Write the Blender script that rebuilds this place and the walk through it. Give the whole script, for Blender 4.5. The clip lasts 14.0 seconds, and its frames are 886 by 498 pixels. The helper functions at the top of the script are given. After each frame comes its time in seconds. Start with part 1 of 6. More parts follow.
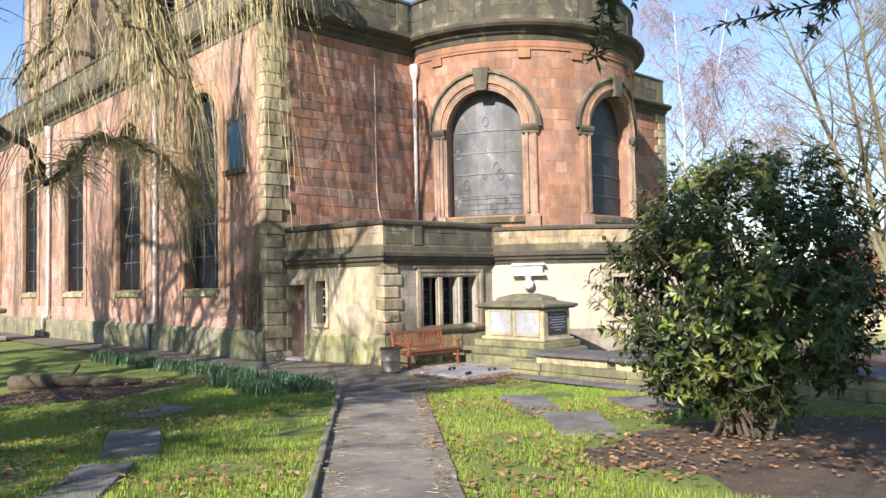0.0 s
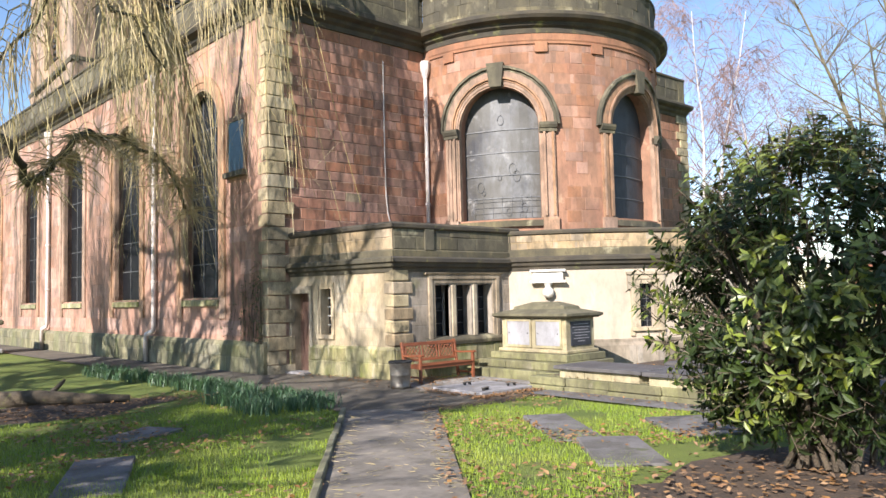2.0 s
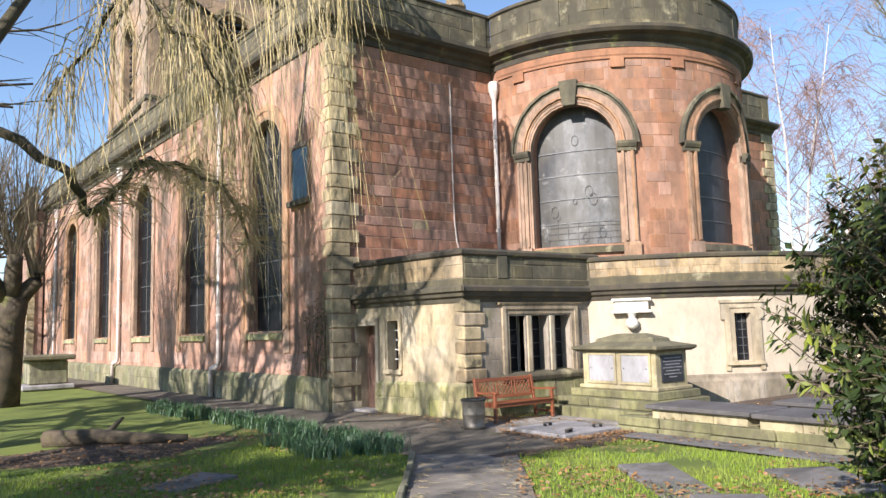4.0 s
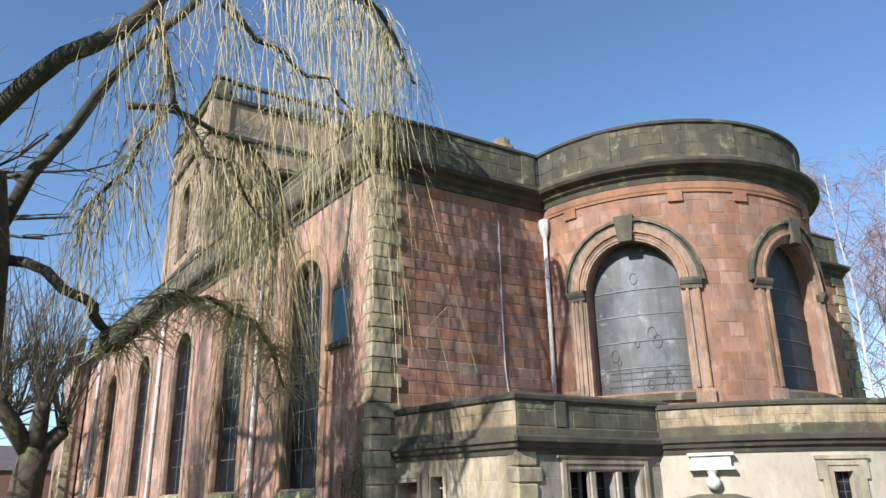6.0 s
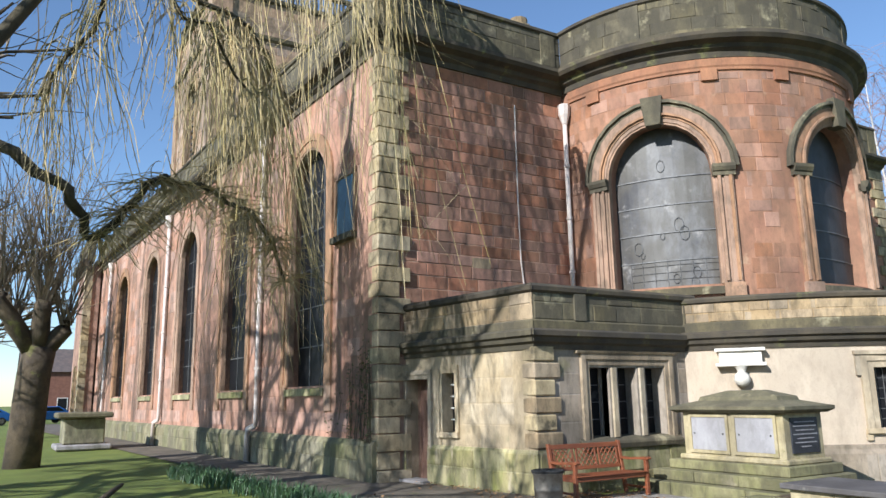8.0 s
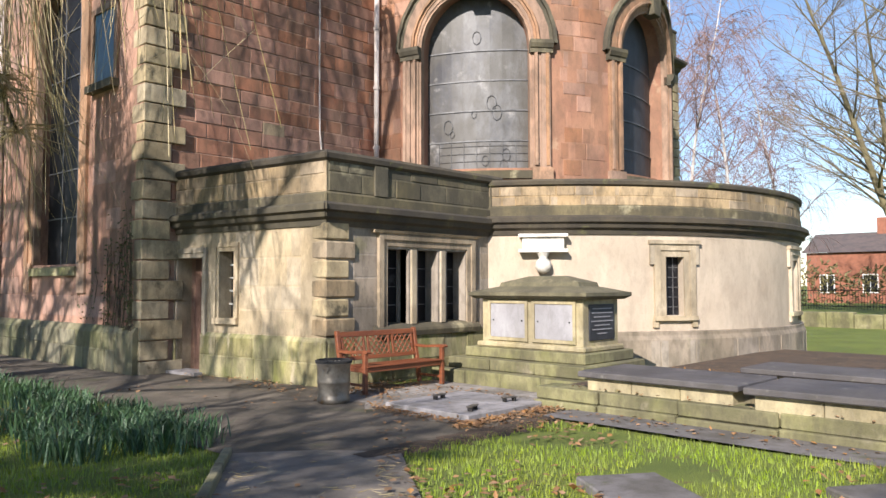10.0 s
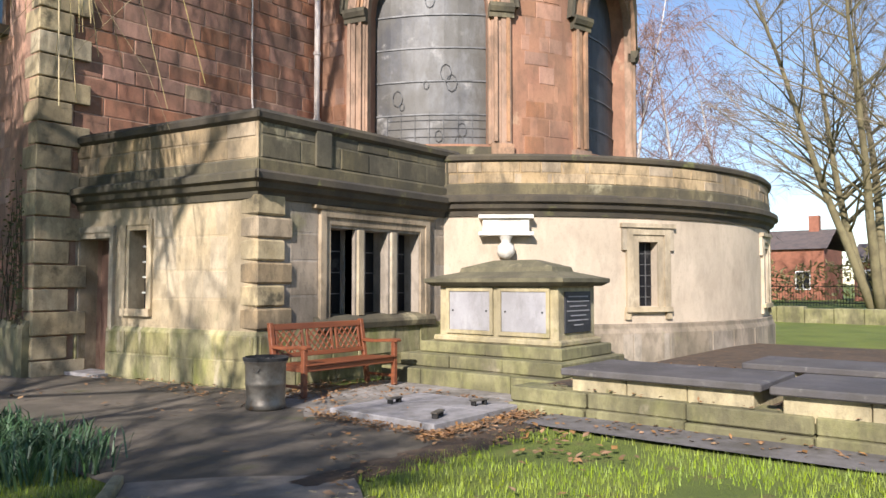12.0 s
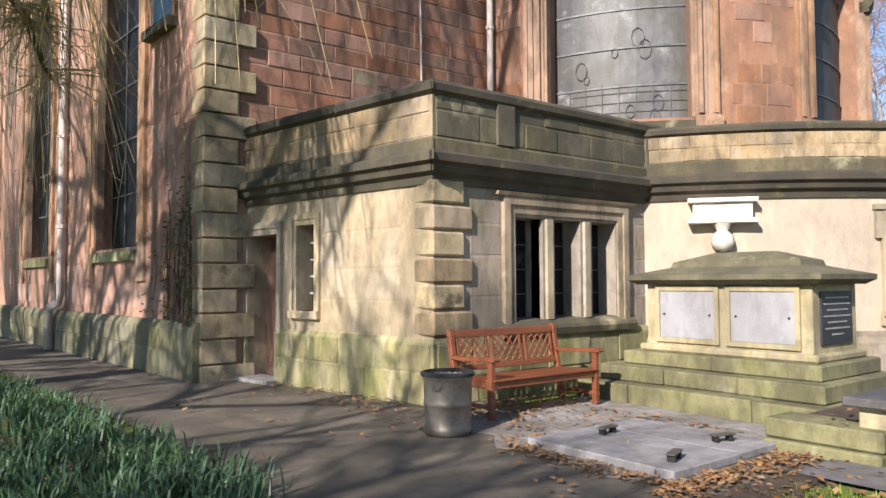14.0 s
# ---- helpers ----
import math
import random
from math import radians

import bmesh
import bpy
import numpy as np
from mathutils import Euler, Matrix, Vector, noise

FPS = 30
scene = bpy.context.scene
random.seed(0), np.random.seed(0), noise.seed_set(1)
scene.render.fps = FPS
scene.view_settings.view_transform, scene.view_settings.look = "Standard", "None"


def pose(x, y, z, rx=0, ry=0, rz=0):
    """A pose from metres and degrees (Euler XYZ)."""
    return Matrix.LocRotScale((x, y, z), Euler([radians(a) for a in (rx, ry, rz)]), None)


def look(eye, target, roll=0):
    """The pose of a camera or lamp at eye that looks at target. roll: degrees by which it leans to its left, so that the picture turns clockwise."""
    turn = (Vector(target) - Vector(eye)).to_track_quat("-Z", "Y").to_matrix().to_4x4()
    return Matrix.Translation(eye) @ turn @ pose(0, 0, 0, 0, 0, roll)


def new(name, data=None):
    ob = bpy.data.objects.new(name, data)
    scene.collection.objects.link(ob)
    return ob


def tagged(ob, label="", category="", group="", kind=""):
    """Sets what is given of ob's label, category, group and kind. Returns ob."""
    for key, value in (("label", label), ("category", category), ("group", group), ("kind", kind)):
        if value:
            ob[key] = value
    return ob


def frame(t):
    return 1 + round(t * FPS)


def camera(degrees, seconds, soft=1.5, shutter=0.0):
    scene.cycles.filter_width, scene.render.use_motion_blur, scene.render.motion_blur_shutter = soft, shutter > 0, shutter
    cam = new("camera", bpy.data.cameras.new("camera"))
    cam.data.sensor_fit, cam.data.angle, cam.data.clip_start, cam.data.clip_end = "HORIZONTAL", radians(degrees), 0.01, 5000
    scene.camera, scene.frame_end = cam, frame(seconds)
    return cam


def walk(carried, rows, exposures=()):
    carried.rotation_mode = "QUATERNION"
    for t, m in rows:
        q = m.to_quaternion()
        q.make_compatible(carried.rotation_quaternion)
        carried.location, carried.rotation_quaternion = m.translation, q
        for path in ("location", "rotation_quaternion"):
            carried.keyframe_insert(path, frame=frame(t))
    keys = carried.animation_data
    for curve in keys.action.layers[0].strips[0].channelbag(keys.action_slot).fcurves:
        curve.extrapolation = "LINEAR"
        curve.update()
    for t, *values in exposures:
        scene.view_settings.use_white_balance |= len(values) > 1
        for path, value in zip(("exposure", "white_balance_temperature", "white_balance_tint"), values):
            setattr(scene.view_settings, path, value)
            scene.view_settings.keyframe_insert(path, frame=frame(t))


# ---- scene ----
cam = camera(62.0, 14.0, soft=1.5)
PATH = [
    (0, (0.709, 0.201, 1.889), (2.04, 1.69, 1.984), -1.2),
    (0.5, (0.908, 0.402, 1.847), (2.233, 1.897, 1.957), -1.3),
    (1, (1.127, 0.613, 1.843), (2.423, 2.134, 1.95), -1.4),
    (1.5, (1.324, 0.919, 1.827), (2.628, 2.432, 1.941), -1.4),
    (2, (1.503, 1.17, 1.822), (2.811, 2.678, 1.947), -1.4),
    (2.5, (1.718, 1.388, 1.831), (2.912, 2.992, 1.83), -1.7),
    (3, (1.861, 1.598, 1.805), (2.992, 3.24, 1.654), -1.5),
    (3.5, (1.962, 1.835, 1.822), (3.129, 3.459, 1.798), -1.6),
    (4, (2.092, 2.106, 1.805), (3.257, 3.717, 2.023), -1.7),
    (6.5, (3.0, 3.405, 1.641), (4.008, 5.007, 2.287), -0.9),
    (7, (3.173, 3.629, 1.66), (4.185, 5.27, 2.191), -1.0),
    (7.5, (3.459, 4.049, 1.655), (4.466, 5.702, 2.158), -1.1),
    (8, (3.577, 4.217, 1.579), (4.586, 5.897, 1.975), -1.0),
    (8.5, (3.809, 4.519, 1.572), (4.926, 6.164, 1.787), -0.7),
    (9, (4.095, 4.805, 1.543), (5.336, 6.367, 1.688), -0.5),
    (11.5, (5.477, 6.313, 1.337), (7.037, 7.561, 1.434), 0.1),
    (12, (5.669, 6.612, 1.296), (7.218, 7.874, 1.391), 0.0),
    (12.5, (5.922, 6.952, 1.339), (7.389, 8.31, 1.401), -0.5),
    (13, (6.089, 7.287, 1.327), (7.466, 8.735, 1.407), -0.3),
    (13.5, (6.249, 7.584, 1.318), (7.588, 9.067, 1.401), -0.2),
    (14, (6.495, 7.906, 1.312), (7.732, 9.475, 1.401), -0.3),
]
walk(cam, [(t, look(eye, target, roll)) for t, eye, target, roll in PATH], [(0.0, 1.1, 6250, 14), (4.2, 1.0, 6250, 14), (6.4, 0.65, 5650, 8), (7.8, 0.65, 5750, 9), (9.0, 0.8, 6400, 15), (14.0, 0.78, 6400, 15)])

# ---- light ----
SUN = Vector((-3.0, -1.05, 1.85)).normalized()
world = bpy.data.worlds.new("sky")
scene.world = world
world.use_nodes = True
wn = world.node_tree.nodes
sky = wn.new("ShaderNodeTexSky")
sky.sky_type = "NISHITA"
sky.sun_disc = False
sky.sun_elevation = math.asin(SUN.z)
sky.sun_rotation = math.atan2(SUN.x, SUN.y) % (2 * math.pi)
sky.air_density, sky.dust_density, sky.ozone_density = 1.0, 0.1, 2.2
wn["Background"].inputs["Strength"].default_value = 0.105
world.node_tree.links.new(sky.outputs[0], wn["Background"].inputs["Color"])
sun = new("sun", bpy.data.lights.new("sun", "SUN"))
sun.data.energy, sun.data.angle, sun.data.color = 5.0, radians(0.5), (1.0, 0.94, 0.85)
sun.matrix_world = look((0, 0, 40), Vector((0, 0, 40)) - SUN)

# ---- tools ----
rng = random.Random(7)


class Acc:
    """Vertices and faces of one mesh in the making."""

    def __init__(self):
        self.v, self.f = [], []

    def face(self, *pts):
        n = len(self.v)
        self.v.extend(tuple(p) for p in pts)
        self.f.append(tuple(range(n, n + len(pts))))

    def grid(self, rows):
        n, w = len(self.v), len(rows[0])
        for row in rows:
            self.v.extend(tuple(p) for p in row)
        for a in range(len(rows) - 1):
            for b in range(w - 1):
                k = n + a * w + b
                self.f.append((k, k + 1, k + w + 1, k + w))

    def box(self, x0, x1, y0, y1, z0, z1, m=None):
        n = len(self.v)
        for z in (z0, z1):
            for x, y in ((x0, y0), (x1, y0), (x1, y1), (x0, y1)):
                p = Vector((x, y, z))
                self.v.append(tuple(m @ p if m else p))
        for q in ((0, 3, 2, 1), (4, 5, 6, 7), (0, 1, 5, 4), (1, 2, 6, 5), (2, 3, 7, 6), (3, 0, 4, 7)):
            self.f.append(tuple(n + k for k in q))

    def tube(self, pts, r0, r1, sides=5, cap=True):
        pts = [Vector(p) for p in pts]
        n, c = len(self.v), len(pts)
        for k, p in enumerate(pts):
            d = (pts[min(k + 1, c - 1)] - pts[max(k - 1, 0)]).normalized()
            a = d.cross(Vector((0.31, 0.17, 0.93) if abs(d.z) < 0.9 else (1, 0.1, 0))).normalized()
            b = d.cross(a)
            r = r0 + (r1 - r0) * k / max(c - 1, 1)
            for s in range(sides):
                t = 2 * math.pi * s / sides
                self.v.append(tuple(p + r * (math.cos(t) * a + math.sin(t) * b)))
        for k in range(c - 1):
            for s in range(sides):
                u = (s + 1) % sides
                self.f.append((n + k * sides + s, n + k * sides + u, n + (k + 1) * sides + u, n + (k + 1) * sides + s))
        if cap:
            self.f.append(tuple(n + s for s in reversed(range(sides))))
            self.f.append(tuple(n + (c - 1) * sides + s for s in range(sides)))

    def lathe(self, c, prof, sides=24):
        n = len(self.v)
        for r, z in prof:
            for s in range(sides):
                t = 2 * math.pi * s / sides
                self.v.append((c[0] + r * math.cos(t), c[1] + r * math.sin(t), c[2] + z))
        for k in range(len(prof) - 1):
            for s in range(sides):
                u = (s + 1) % sides
                self.f.append((n + k * sides + s, n + k * sides + u, n + (k + 1) * sides + u, n + (k + 1) * sides + s))


def mesh_of(name, acc, mat, bevel=0.0, smooth=False):
    me = bpy.data.meshes.new(name)
    me.from_pydata(acc.v, [], acc.f)
    if bevel or smooth or len(acc.v) < 6000:
        bm = bmesh.new()
        bm.from_mesh(me)
        bmesh.ops.remove_doubles(bm, verts=bm.verts, dist=0.0004)
        bmesh.ops.recalc_face_normals(bm, faces=bm.faces)
        if bevel:
            edges = [e for e in bm.edges if len(e.link_faces) == 2 and e.calc_face_angle(0) > 0.6]
            bmesh.ops.bevel(bm, geom=edges, offset=bevel, segments=1, affect="EDGES", clamp_overlap=True)
        for f in bm.faces:
            f.smooth = smooth
        bm.to_mesh(me)
        bm.free()
    me.materials.append(mat)
    me.update()
    return me


def part(name, acc, mat, parent=None, label="", bevel=0.0, smooth=False, kind=""):
    ob = new(name, mesh_of(name, acc, mat, bevel, smooth))
    ob.parent = parent
    return tagged(ob, label, kind=kind)


def thing(name, label, category, group="", kind=""):
    return tagged(new(name), label, category, group, kind)


def line_wall(x0, y0, x1, y1):
    """A straight wall: s runs from the first point to the second, d goes into the wall (to the left of the way)."""
    a, b = Vector((x0, y0, 0)), Vector((x1, y1, 0))
    u = (b - a).normalized()
    inn = Vector((-u.y, u.x, 0))
    return lambda s, d, z: a + u * s + inn * d + Vector((0, 0, z))


def round_wall(cx, cy, r):
    """A round wall: s is the arc from the foremost point, d goes inwards."""
    return lambda s, d, z: Vector((cx + (r - d) * math.sin(s / r), cy - (r - d) * math.cos(s / r), z))


def slab(acc, P, s0, s1, d0, d1, z0, z1, n=1):
    ss = [s0 + (s1 - s0) * k / n for k in range(n + 1)]
    acc.grid([[P(s, d0, z0) for s in ss], [P(s, d0, z1) for s in ss], [P(s, d1, z1) for s in ss], [P(s, d1, z0) for s in ss], [P(s, d0, z0) for s in ss]])
    for s in (s0, s1):
        q = [P(s, d0, z0), P(s, d1, z0), P(s, d1, z1), P(s, d0, z1)]
        acc.face(*(q if s == s0 else q[::-1]))


def sweep(acc, P, s0, s1, prof, n=1, closed=True, m0=0, m1=0):
    """A moulding along the wall; m0 and m1 mitre its ends at a corner."""
    rows = [[P((s0 + m0 * d) + (s1 + m1 * d - s0 - m0 * d) * k / n, d, z) for k in range(n + 1)] for d, z in prof]
    if closed:
        rows.append(rows[0])
    acc.grid(rows)
    for s in (s0, s1):
        q = [P(s + (m0 if s == s0 else m1) * d, d, z) for d, z in prof]
        acc.face(*(q if s == s1 else q[::-1]))


def arch_line(c, hw, z0, zs, n=14, rise=1.0):
    pts = [(c - hw, z0), (c - hw, zs)]
    pts += [(c - hw * math.cos(math.pi * k / n), zs + rise * hw * math.sin(math.pi * k / n)) for k in range(1, n)]
    return pts + [(c + hw, zs), (c + hw, z0)]


def pierced(acc, P, s0, s1, z0, z1, depth, wins, step=0.5):
    """A wall with openings (centre, half width, sill, spring, arched), with both faces and the reveals."""
    cuts = sorted(wins)
    spans, s = [], s0
    for w in cuts:
        spans.append((s, w[0] - w[1]))
        s = w[0] + w[1]
    spans.append((s, s1))
    for d in (0, depth):
        for a, b in spans:
            n = max(1, int((b - a) / step))
            ss = [a + (b - a) * k / n for k in range(n + 1)]
            acc.grid([[P(q, d, z0) for q in ss], [P(q, d, z1) for q in ss]])
        for c, hw, zb, zs, arched in cuts:
            n = 14
            top = [(c - hw * math.cos(math.pi * k / n), zs + (hw * math.sin(math.pi * k / n) if arched else 0)) for k in range(n + 1)]
            acc.grid([[P(q, d, z) for q, z in top], [P(q, d, z1) for q, z in top]])
            acc.grid([[P(q, d, z0) for q, z in top], [P(q, d, zb) for q, z in top]])
    for c, hw, zb, zs, arched in cuts:
        ring = arch_line(c, hw, zb, zs) if arched else [(c - hw, zb), (c - hw, zs), (c + hw, zs), (c + hw, zb)]
        ring.append(ring[0])
        acc.grid([[P(q, 0, z) for q, z in ring], [P(q, depth, z) for q, z in ring]])
    n = max(1, int((s1 - s0) / step))
    ss = [s0 + (s1 - s0) * k / n for k in range(n + 1)]
    acc.grid([[P(q, 0, z1) for q in ss], [P(q, depth, z1) for q in ss]])
    for q in (s0, s1):
        acc.face(P(q, 0, z0), P(q, depth, z0), P(q, depth, z1), P(q, 0, z1))


def surround(acc, P, inner, outer, proud, back=0.0):
    """A moulded band between two outlines with the same number of points."""
    mid = [((a[0] + b[0]) / 2, (a[1] + b[1]) / 2) for a, b in zip(inner, outer)]
    acc.grid([[P(s, back, z) for s, z in inner], [P(s, -proud * 0.55, z) for s, z in inner], [P(s, -proud * 0.55, z) for s, z in mid],
              [P(s, -proud, z) for s, z in mid], [P(s, -proud, z) for s, z in outer], [P(s, 0.0, z) for s, z in outer]])


def pane_panel(acc, P, c, hw, zb, zs, arched, d, n=12):
    top = [(c - hw * math.cos(math.pi * k / n), zs + (hw * math.sin(math.pi * k / n) if arched else 0)) for k in range(n + 1)]
    acc.grid([[P(q, d, zb) for q, z in top], [P(q, d, z) for q, z in top]])
    acc.grid([[P(q, d + 0.012, zb) for q, z in reversed(top)], [P(q, d + 0.012, z) for q, z in reversed(top)]])


def courses(P, s0, s1, z0, z1, h, w, skip=None, jitter=0.35, local=None):
    """Stones of a coursed wall: (s0, s1, z0, z1), broken joint, uneven lengths, none where skip says so."""
    r = local or rng
    z, row = z0, 0
    while z < z1 - 0.04:
        hh = min(h * r.uniform(0.85, 1.15), z1 - z)
        if z1 - z - hh < 0.1:
            hh = z1 - z
        s = s0
        first = True
        while s < s1 - 0.01:
            ww = w * r.uniform(1 - jitter, 1 + jitter) * (0.6 if first and row % 2 else 1.0)
            if s1 - s - ww < 0.16:
                ww = s1 - s
            first = False
            if not (skip and skip(s, s + ww, z, z + hh)):
                yield s, s + ww, z, z + hh
            s += ww
        z += hh
        row += 1


def stone(acc, P, s0, s1, z0, z1, proud, joint=0.006, n=1):
    """One dressed stone: a face with chamfered arrises standing proud of the joint."""
    a, b, c, e = s0 + joint, s1 - joint, z0 + joint, z1 - joint
    k = min(0.012, (e - c) / 4)
    base = len(acc.v)
    for s, d, z in ((a, 0.004, c), (b, 0.004, c), (b, 0.004, e), (a, 0.004, e), (a + k, -proud, c + k), (b - k, -proud, c + k), (b - k, -proud, e - k), (a + k, -proud, e - k)):
        acc.v.append(tuple(P(s, d, z)))
    for q in ((4, 5, 6, 7), (0, 1, 5, 4), (1, 2, 6, 5), (2, 3, 7, 6), (3, 0, 4, 7)):
        acc.f.append(tuple(base + i for i in q))


def stones(name, P, cells, mat, parent, proud=0.012, limit=300, vary=0.008, label=""):
    """Each cell a stone of its own; past the limit they stay joined in one part."""
    rest = Acc()
    for k, (a, b, c, e) in enumerate(cells):
        pr = proud + rng.uniform(-vary, vary)
        if k < limit:
            acc = Acc()
            stone(acc, P, a, b, c, e, pr)
            part(name, acc, mat, parent)
        else:
            stone(rest, P, a, b, c, e, pr)
    if rest.v:
        part(name + "_coursing", rest, mat, parent, kind="stuff")


# ---- materials ----
def material(name, base, second=None, rough=0.8, scale=3.0, mix=0.5, spots=None, spot_amount=0.0, spot_scale=1.2, bump=0.3, grain=60.0,
             vary=0.0, grime=0.0, grime_col=(0.06, 0.052, 0.036), metal=0.0, specular=0.5, streak=(1, 1, 1), bump_dist=0.01):
    """Base colour with broad patches, spots of a third colour, fine grain, and a shade that varies from piece to piece."""
    m = bpy.data.materials.new(name)
    m.use_nodes = True
    nt, L = m.node_tree, m.node_tree.links.new
    N = nt.nodes.new
    p = nt.nodes["Principled BSDF"]
    co, mp = N("ShaderNodeTexCoord"), N("ShaderNodeMapping")
    mp.inputs["Scale"].default_value = streak
    L(co.outputs["Object"], mp.inputs["Vector"])

    def tex(sc, detail=6.0, vec=mp.outputs[0]):
        n = N("ShaderNodeTexNoise")
        n.inputs["Scale"].default_value, n.inputs["Detail"].default_value, n.inputs["Roughness"].default_value = sc, detail, 0.62
        L(vec, n.inputs["Vector"])
        return n.outputs["Fac"]

    def ramp(src, a, b):
        n = N("ShaderNodeMapRange")
        n.interpolation_type = "SMOOTHSTEP"
        n.inputs["From Min"].default_value, n.inputs["From Max"].default_value = a, b
        L(src, n.inputs["Value"])
        return n.outputs[0]

    def blend(a, b, f, kind="MIX"):
        n = N("ShaderNodeMix")
        n.data_type, n.blend_type = "RGBA", kind
        for sock, val in ((n.inputs[0], f), (n.inputs[6], a), (n.inputs[7], b)):
            if isinstance(val, (tuple, float, int)):
                sock.default_value = (*val, 1) if isinstance(val, tuple) else val
            else:
                L(val, sock)
        return n.outputs[2]

    def mathn(op, a, b):
        n = N("ShaderNodeMath")
        n.operation = op
        for sock, val in zip(n.inputs, (a, b)):
            if isinstance(val, (float, int)):
                sock.default_value = val
            else:
                L(val, sock)
        return n.outputs[0]

    col = blend(base, second or tuple(c * 0.7 for c in base), mathn("MULTIPLY", ramp(tex(scale), 0.35, 0.68), mix * 2 if mix < 0.5 else 1.0))
    if vary:
        info, geo = N("ShaderNodeObjectInfo"), N("ShaderNodeNewGeometry")
        r = mathn("FRACT", mathn("ADD", info.outputs["Random"], geo.outputs["Random Per Island"]), 0.0)
        v = N("ShaderNodeHueSaturation")
        L(col, v.inputs["Color"])
        L(mathn("ADD", mathn("MULTIPLY", r, 2 * vary), 1 - vary), v.inputs["Value"])
        r2 = mathn("FRACT", mathn("MULTIPLY", r, 7.31), 0.0)
        L(mathn("ADD", mathn("MULTIPLY", r2, 0.3), 0.85), v.inputs["Saturation"])
        col = v.outputs[0]
    if spots:
        col = blend(col, spots, ramp(tex(spot_scale, 8.0), 0.72 - 0.4 * spot_amount, 0.8 - 0.3 * spot_amount))
    if grime:
        gm = N("ShaderNodeMapping")
        gm.inputs["Scale"].default_value = (1.0, 1.0, 0.45)
        L(co.outputs["Object"], gm.inputs["Vector"])
        big = ramp(tex(1.7, 10.0, gm.outputs[0]), 0.43, 0.60)
        small = ramp(tex(9.0, 8.0, gm.outputs[0]), 0.46, 0.62)
        col = blend(col, grime_col, mathn("MULTIPLY", big, grime))
        col = blend(col, grime_col, mathn("MULTIPLY", small, grime * 0.6))
    fine = tex(grain, 4.0, co.outputs["Object"])
    col = blend(col, (0.0, 0.0, 0.0), mathn("MULTIPLY", ramp(fine, 0.5, 0.8), 0.28))
    L(col, p.inputs["Base Color"])
    L(mathn("ADD", mathn("MULTIPLY", fine, 0.25), max(rough - 0.12, 0.02)), p.inputs["Roughness"])
    p.inputs["Metallic"].default_value = metal
    p.inputs["Specular IOR Level"].default_value = specular
    if bump:
        b = N("ShaderNodeBump")
        b.inputs["Strength"].default_value, b.inputs["Distance"].default_value = bump, bump_dist
        L(mathn("ADD", fine, mathn("MULTIPLY", tex(scale * 3, 5.0), 1.5)), b.inputs["Height"])
        L(b.outputs[0], p.inputs["Normal"])
    return m


RED = material("red_sandstone", (0.39, 0.195, 0.125), (0.29, 0.14, 0.092), 0.9, 0.8, 0.6, (0.36, 0.2, 0.13), 0.28, 2.2, 0.45, 45, vary=0.3, grime=0.4)
RED_SMOOTH = material("worn_red_sandstone", (0.50, 0.30, 0.22), (0.38, 0.21, 0.15), 0.9, 0.7, 0.6, (0.12, 0.075, 0.055), 0.42, 0.8, 0.35, 50, vary=0.1, streak=(1, 1, 0.22), grime=0.5)
APSE_RED = material("orange_sandstone", (0.37, 0.195, 0.12), (0.28, 0.14, 0.09), 0.9, 0.8, 0.6, (0.43, 0.27, 0.17), 0.25, 1.8, 0.35, 45, vary=0.22, grime=0.3)
MORTAR = material("mortar", (0.36, 0.24, 0.17), (0.27, 0.16, 0.11), 0.95, 5, 0.5, bump=0.5)
BUFF = material("buff_sandstone", (0.42, 0.32, 0.20), (0.30, 0.22, 0.13), 0.9, 1.1, 0.5, (0.20, 0.16, 0.09), 0.3, 1.5, 0.4, 50, vary=0.12, grime=0.55)
BUFF_RED = material("buff_pink_surround", (0.42, 0.26, 0.165), (0.32, 0.19, 0.12), 0.9, 1.1, 0.5, (0.22, 0.15, 0.1), 0.3, 1.7, 0.35, 50, vary=0.1, grime=0.45)
DARK = material("weathered_grey_stone", (0.16, 0.135, 0.08), (0.075, 0.066, 0.042), 0.92, 1.0, 0.6, (0.33, 0.29, 0.18), 0.38, 1.6, 0.5, 45, vary=0.3, grime=0.75)
SOOT = material("sooty_moulding_stone", (0.045, 0.038, 0.03), (0.10, 0.08, 0.05), 0.9, 1.4, 0.5, (0.17, 0.17, 0.06), 0.35, 2.0, 0.5, 45, grime=0.4)
CREAM = material("cream_ashlar", (0.52, 0.43, 0.30), (0.38, 0.30, 0.19), 0.9, 0.8, 0.5, (0.33, 0.28, 0.17), 0.25, 0.9, 0.25, 55, vary=0.05, grime=0.38)
RENDER = material("cream_render", (0.53, 0.44, 0.335), (0.46, 0.375, 0.28), 0.9, 0.7, 0.5, (0.48, 0.38, 0.28), 0.2, 0.7, 0.2, 60, grime=0.16)
GREY_FACE = material("grey_ashlar", (0.35, 0.29, 0.225), (0.25, 0.205, 0.15), 0.9, 0.8, 0.5, (0.26, 0.23, 0.14), 0.3, 0.9, 0.3, 55, vary=0.08, grime=0.45)
MOSSY = material("mossy_plinth_stone", (0.40, 0.35, 0.185), (0.17, 0.175, 0.055), 0.93, 2.2, 0.6, (0.46, 0.39, 0.26), 0.38, 2.4, 0.5, 45, vary=0.18, streak=(1, 1, 0.35), grime=0.5)
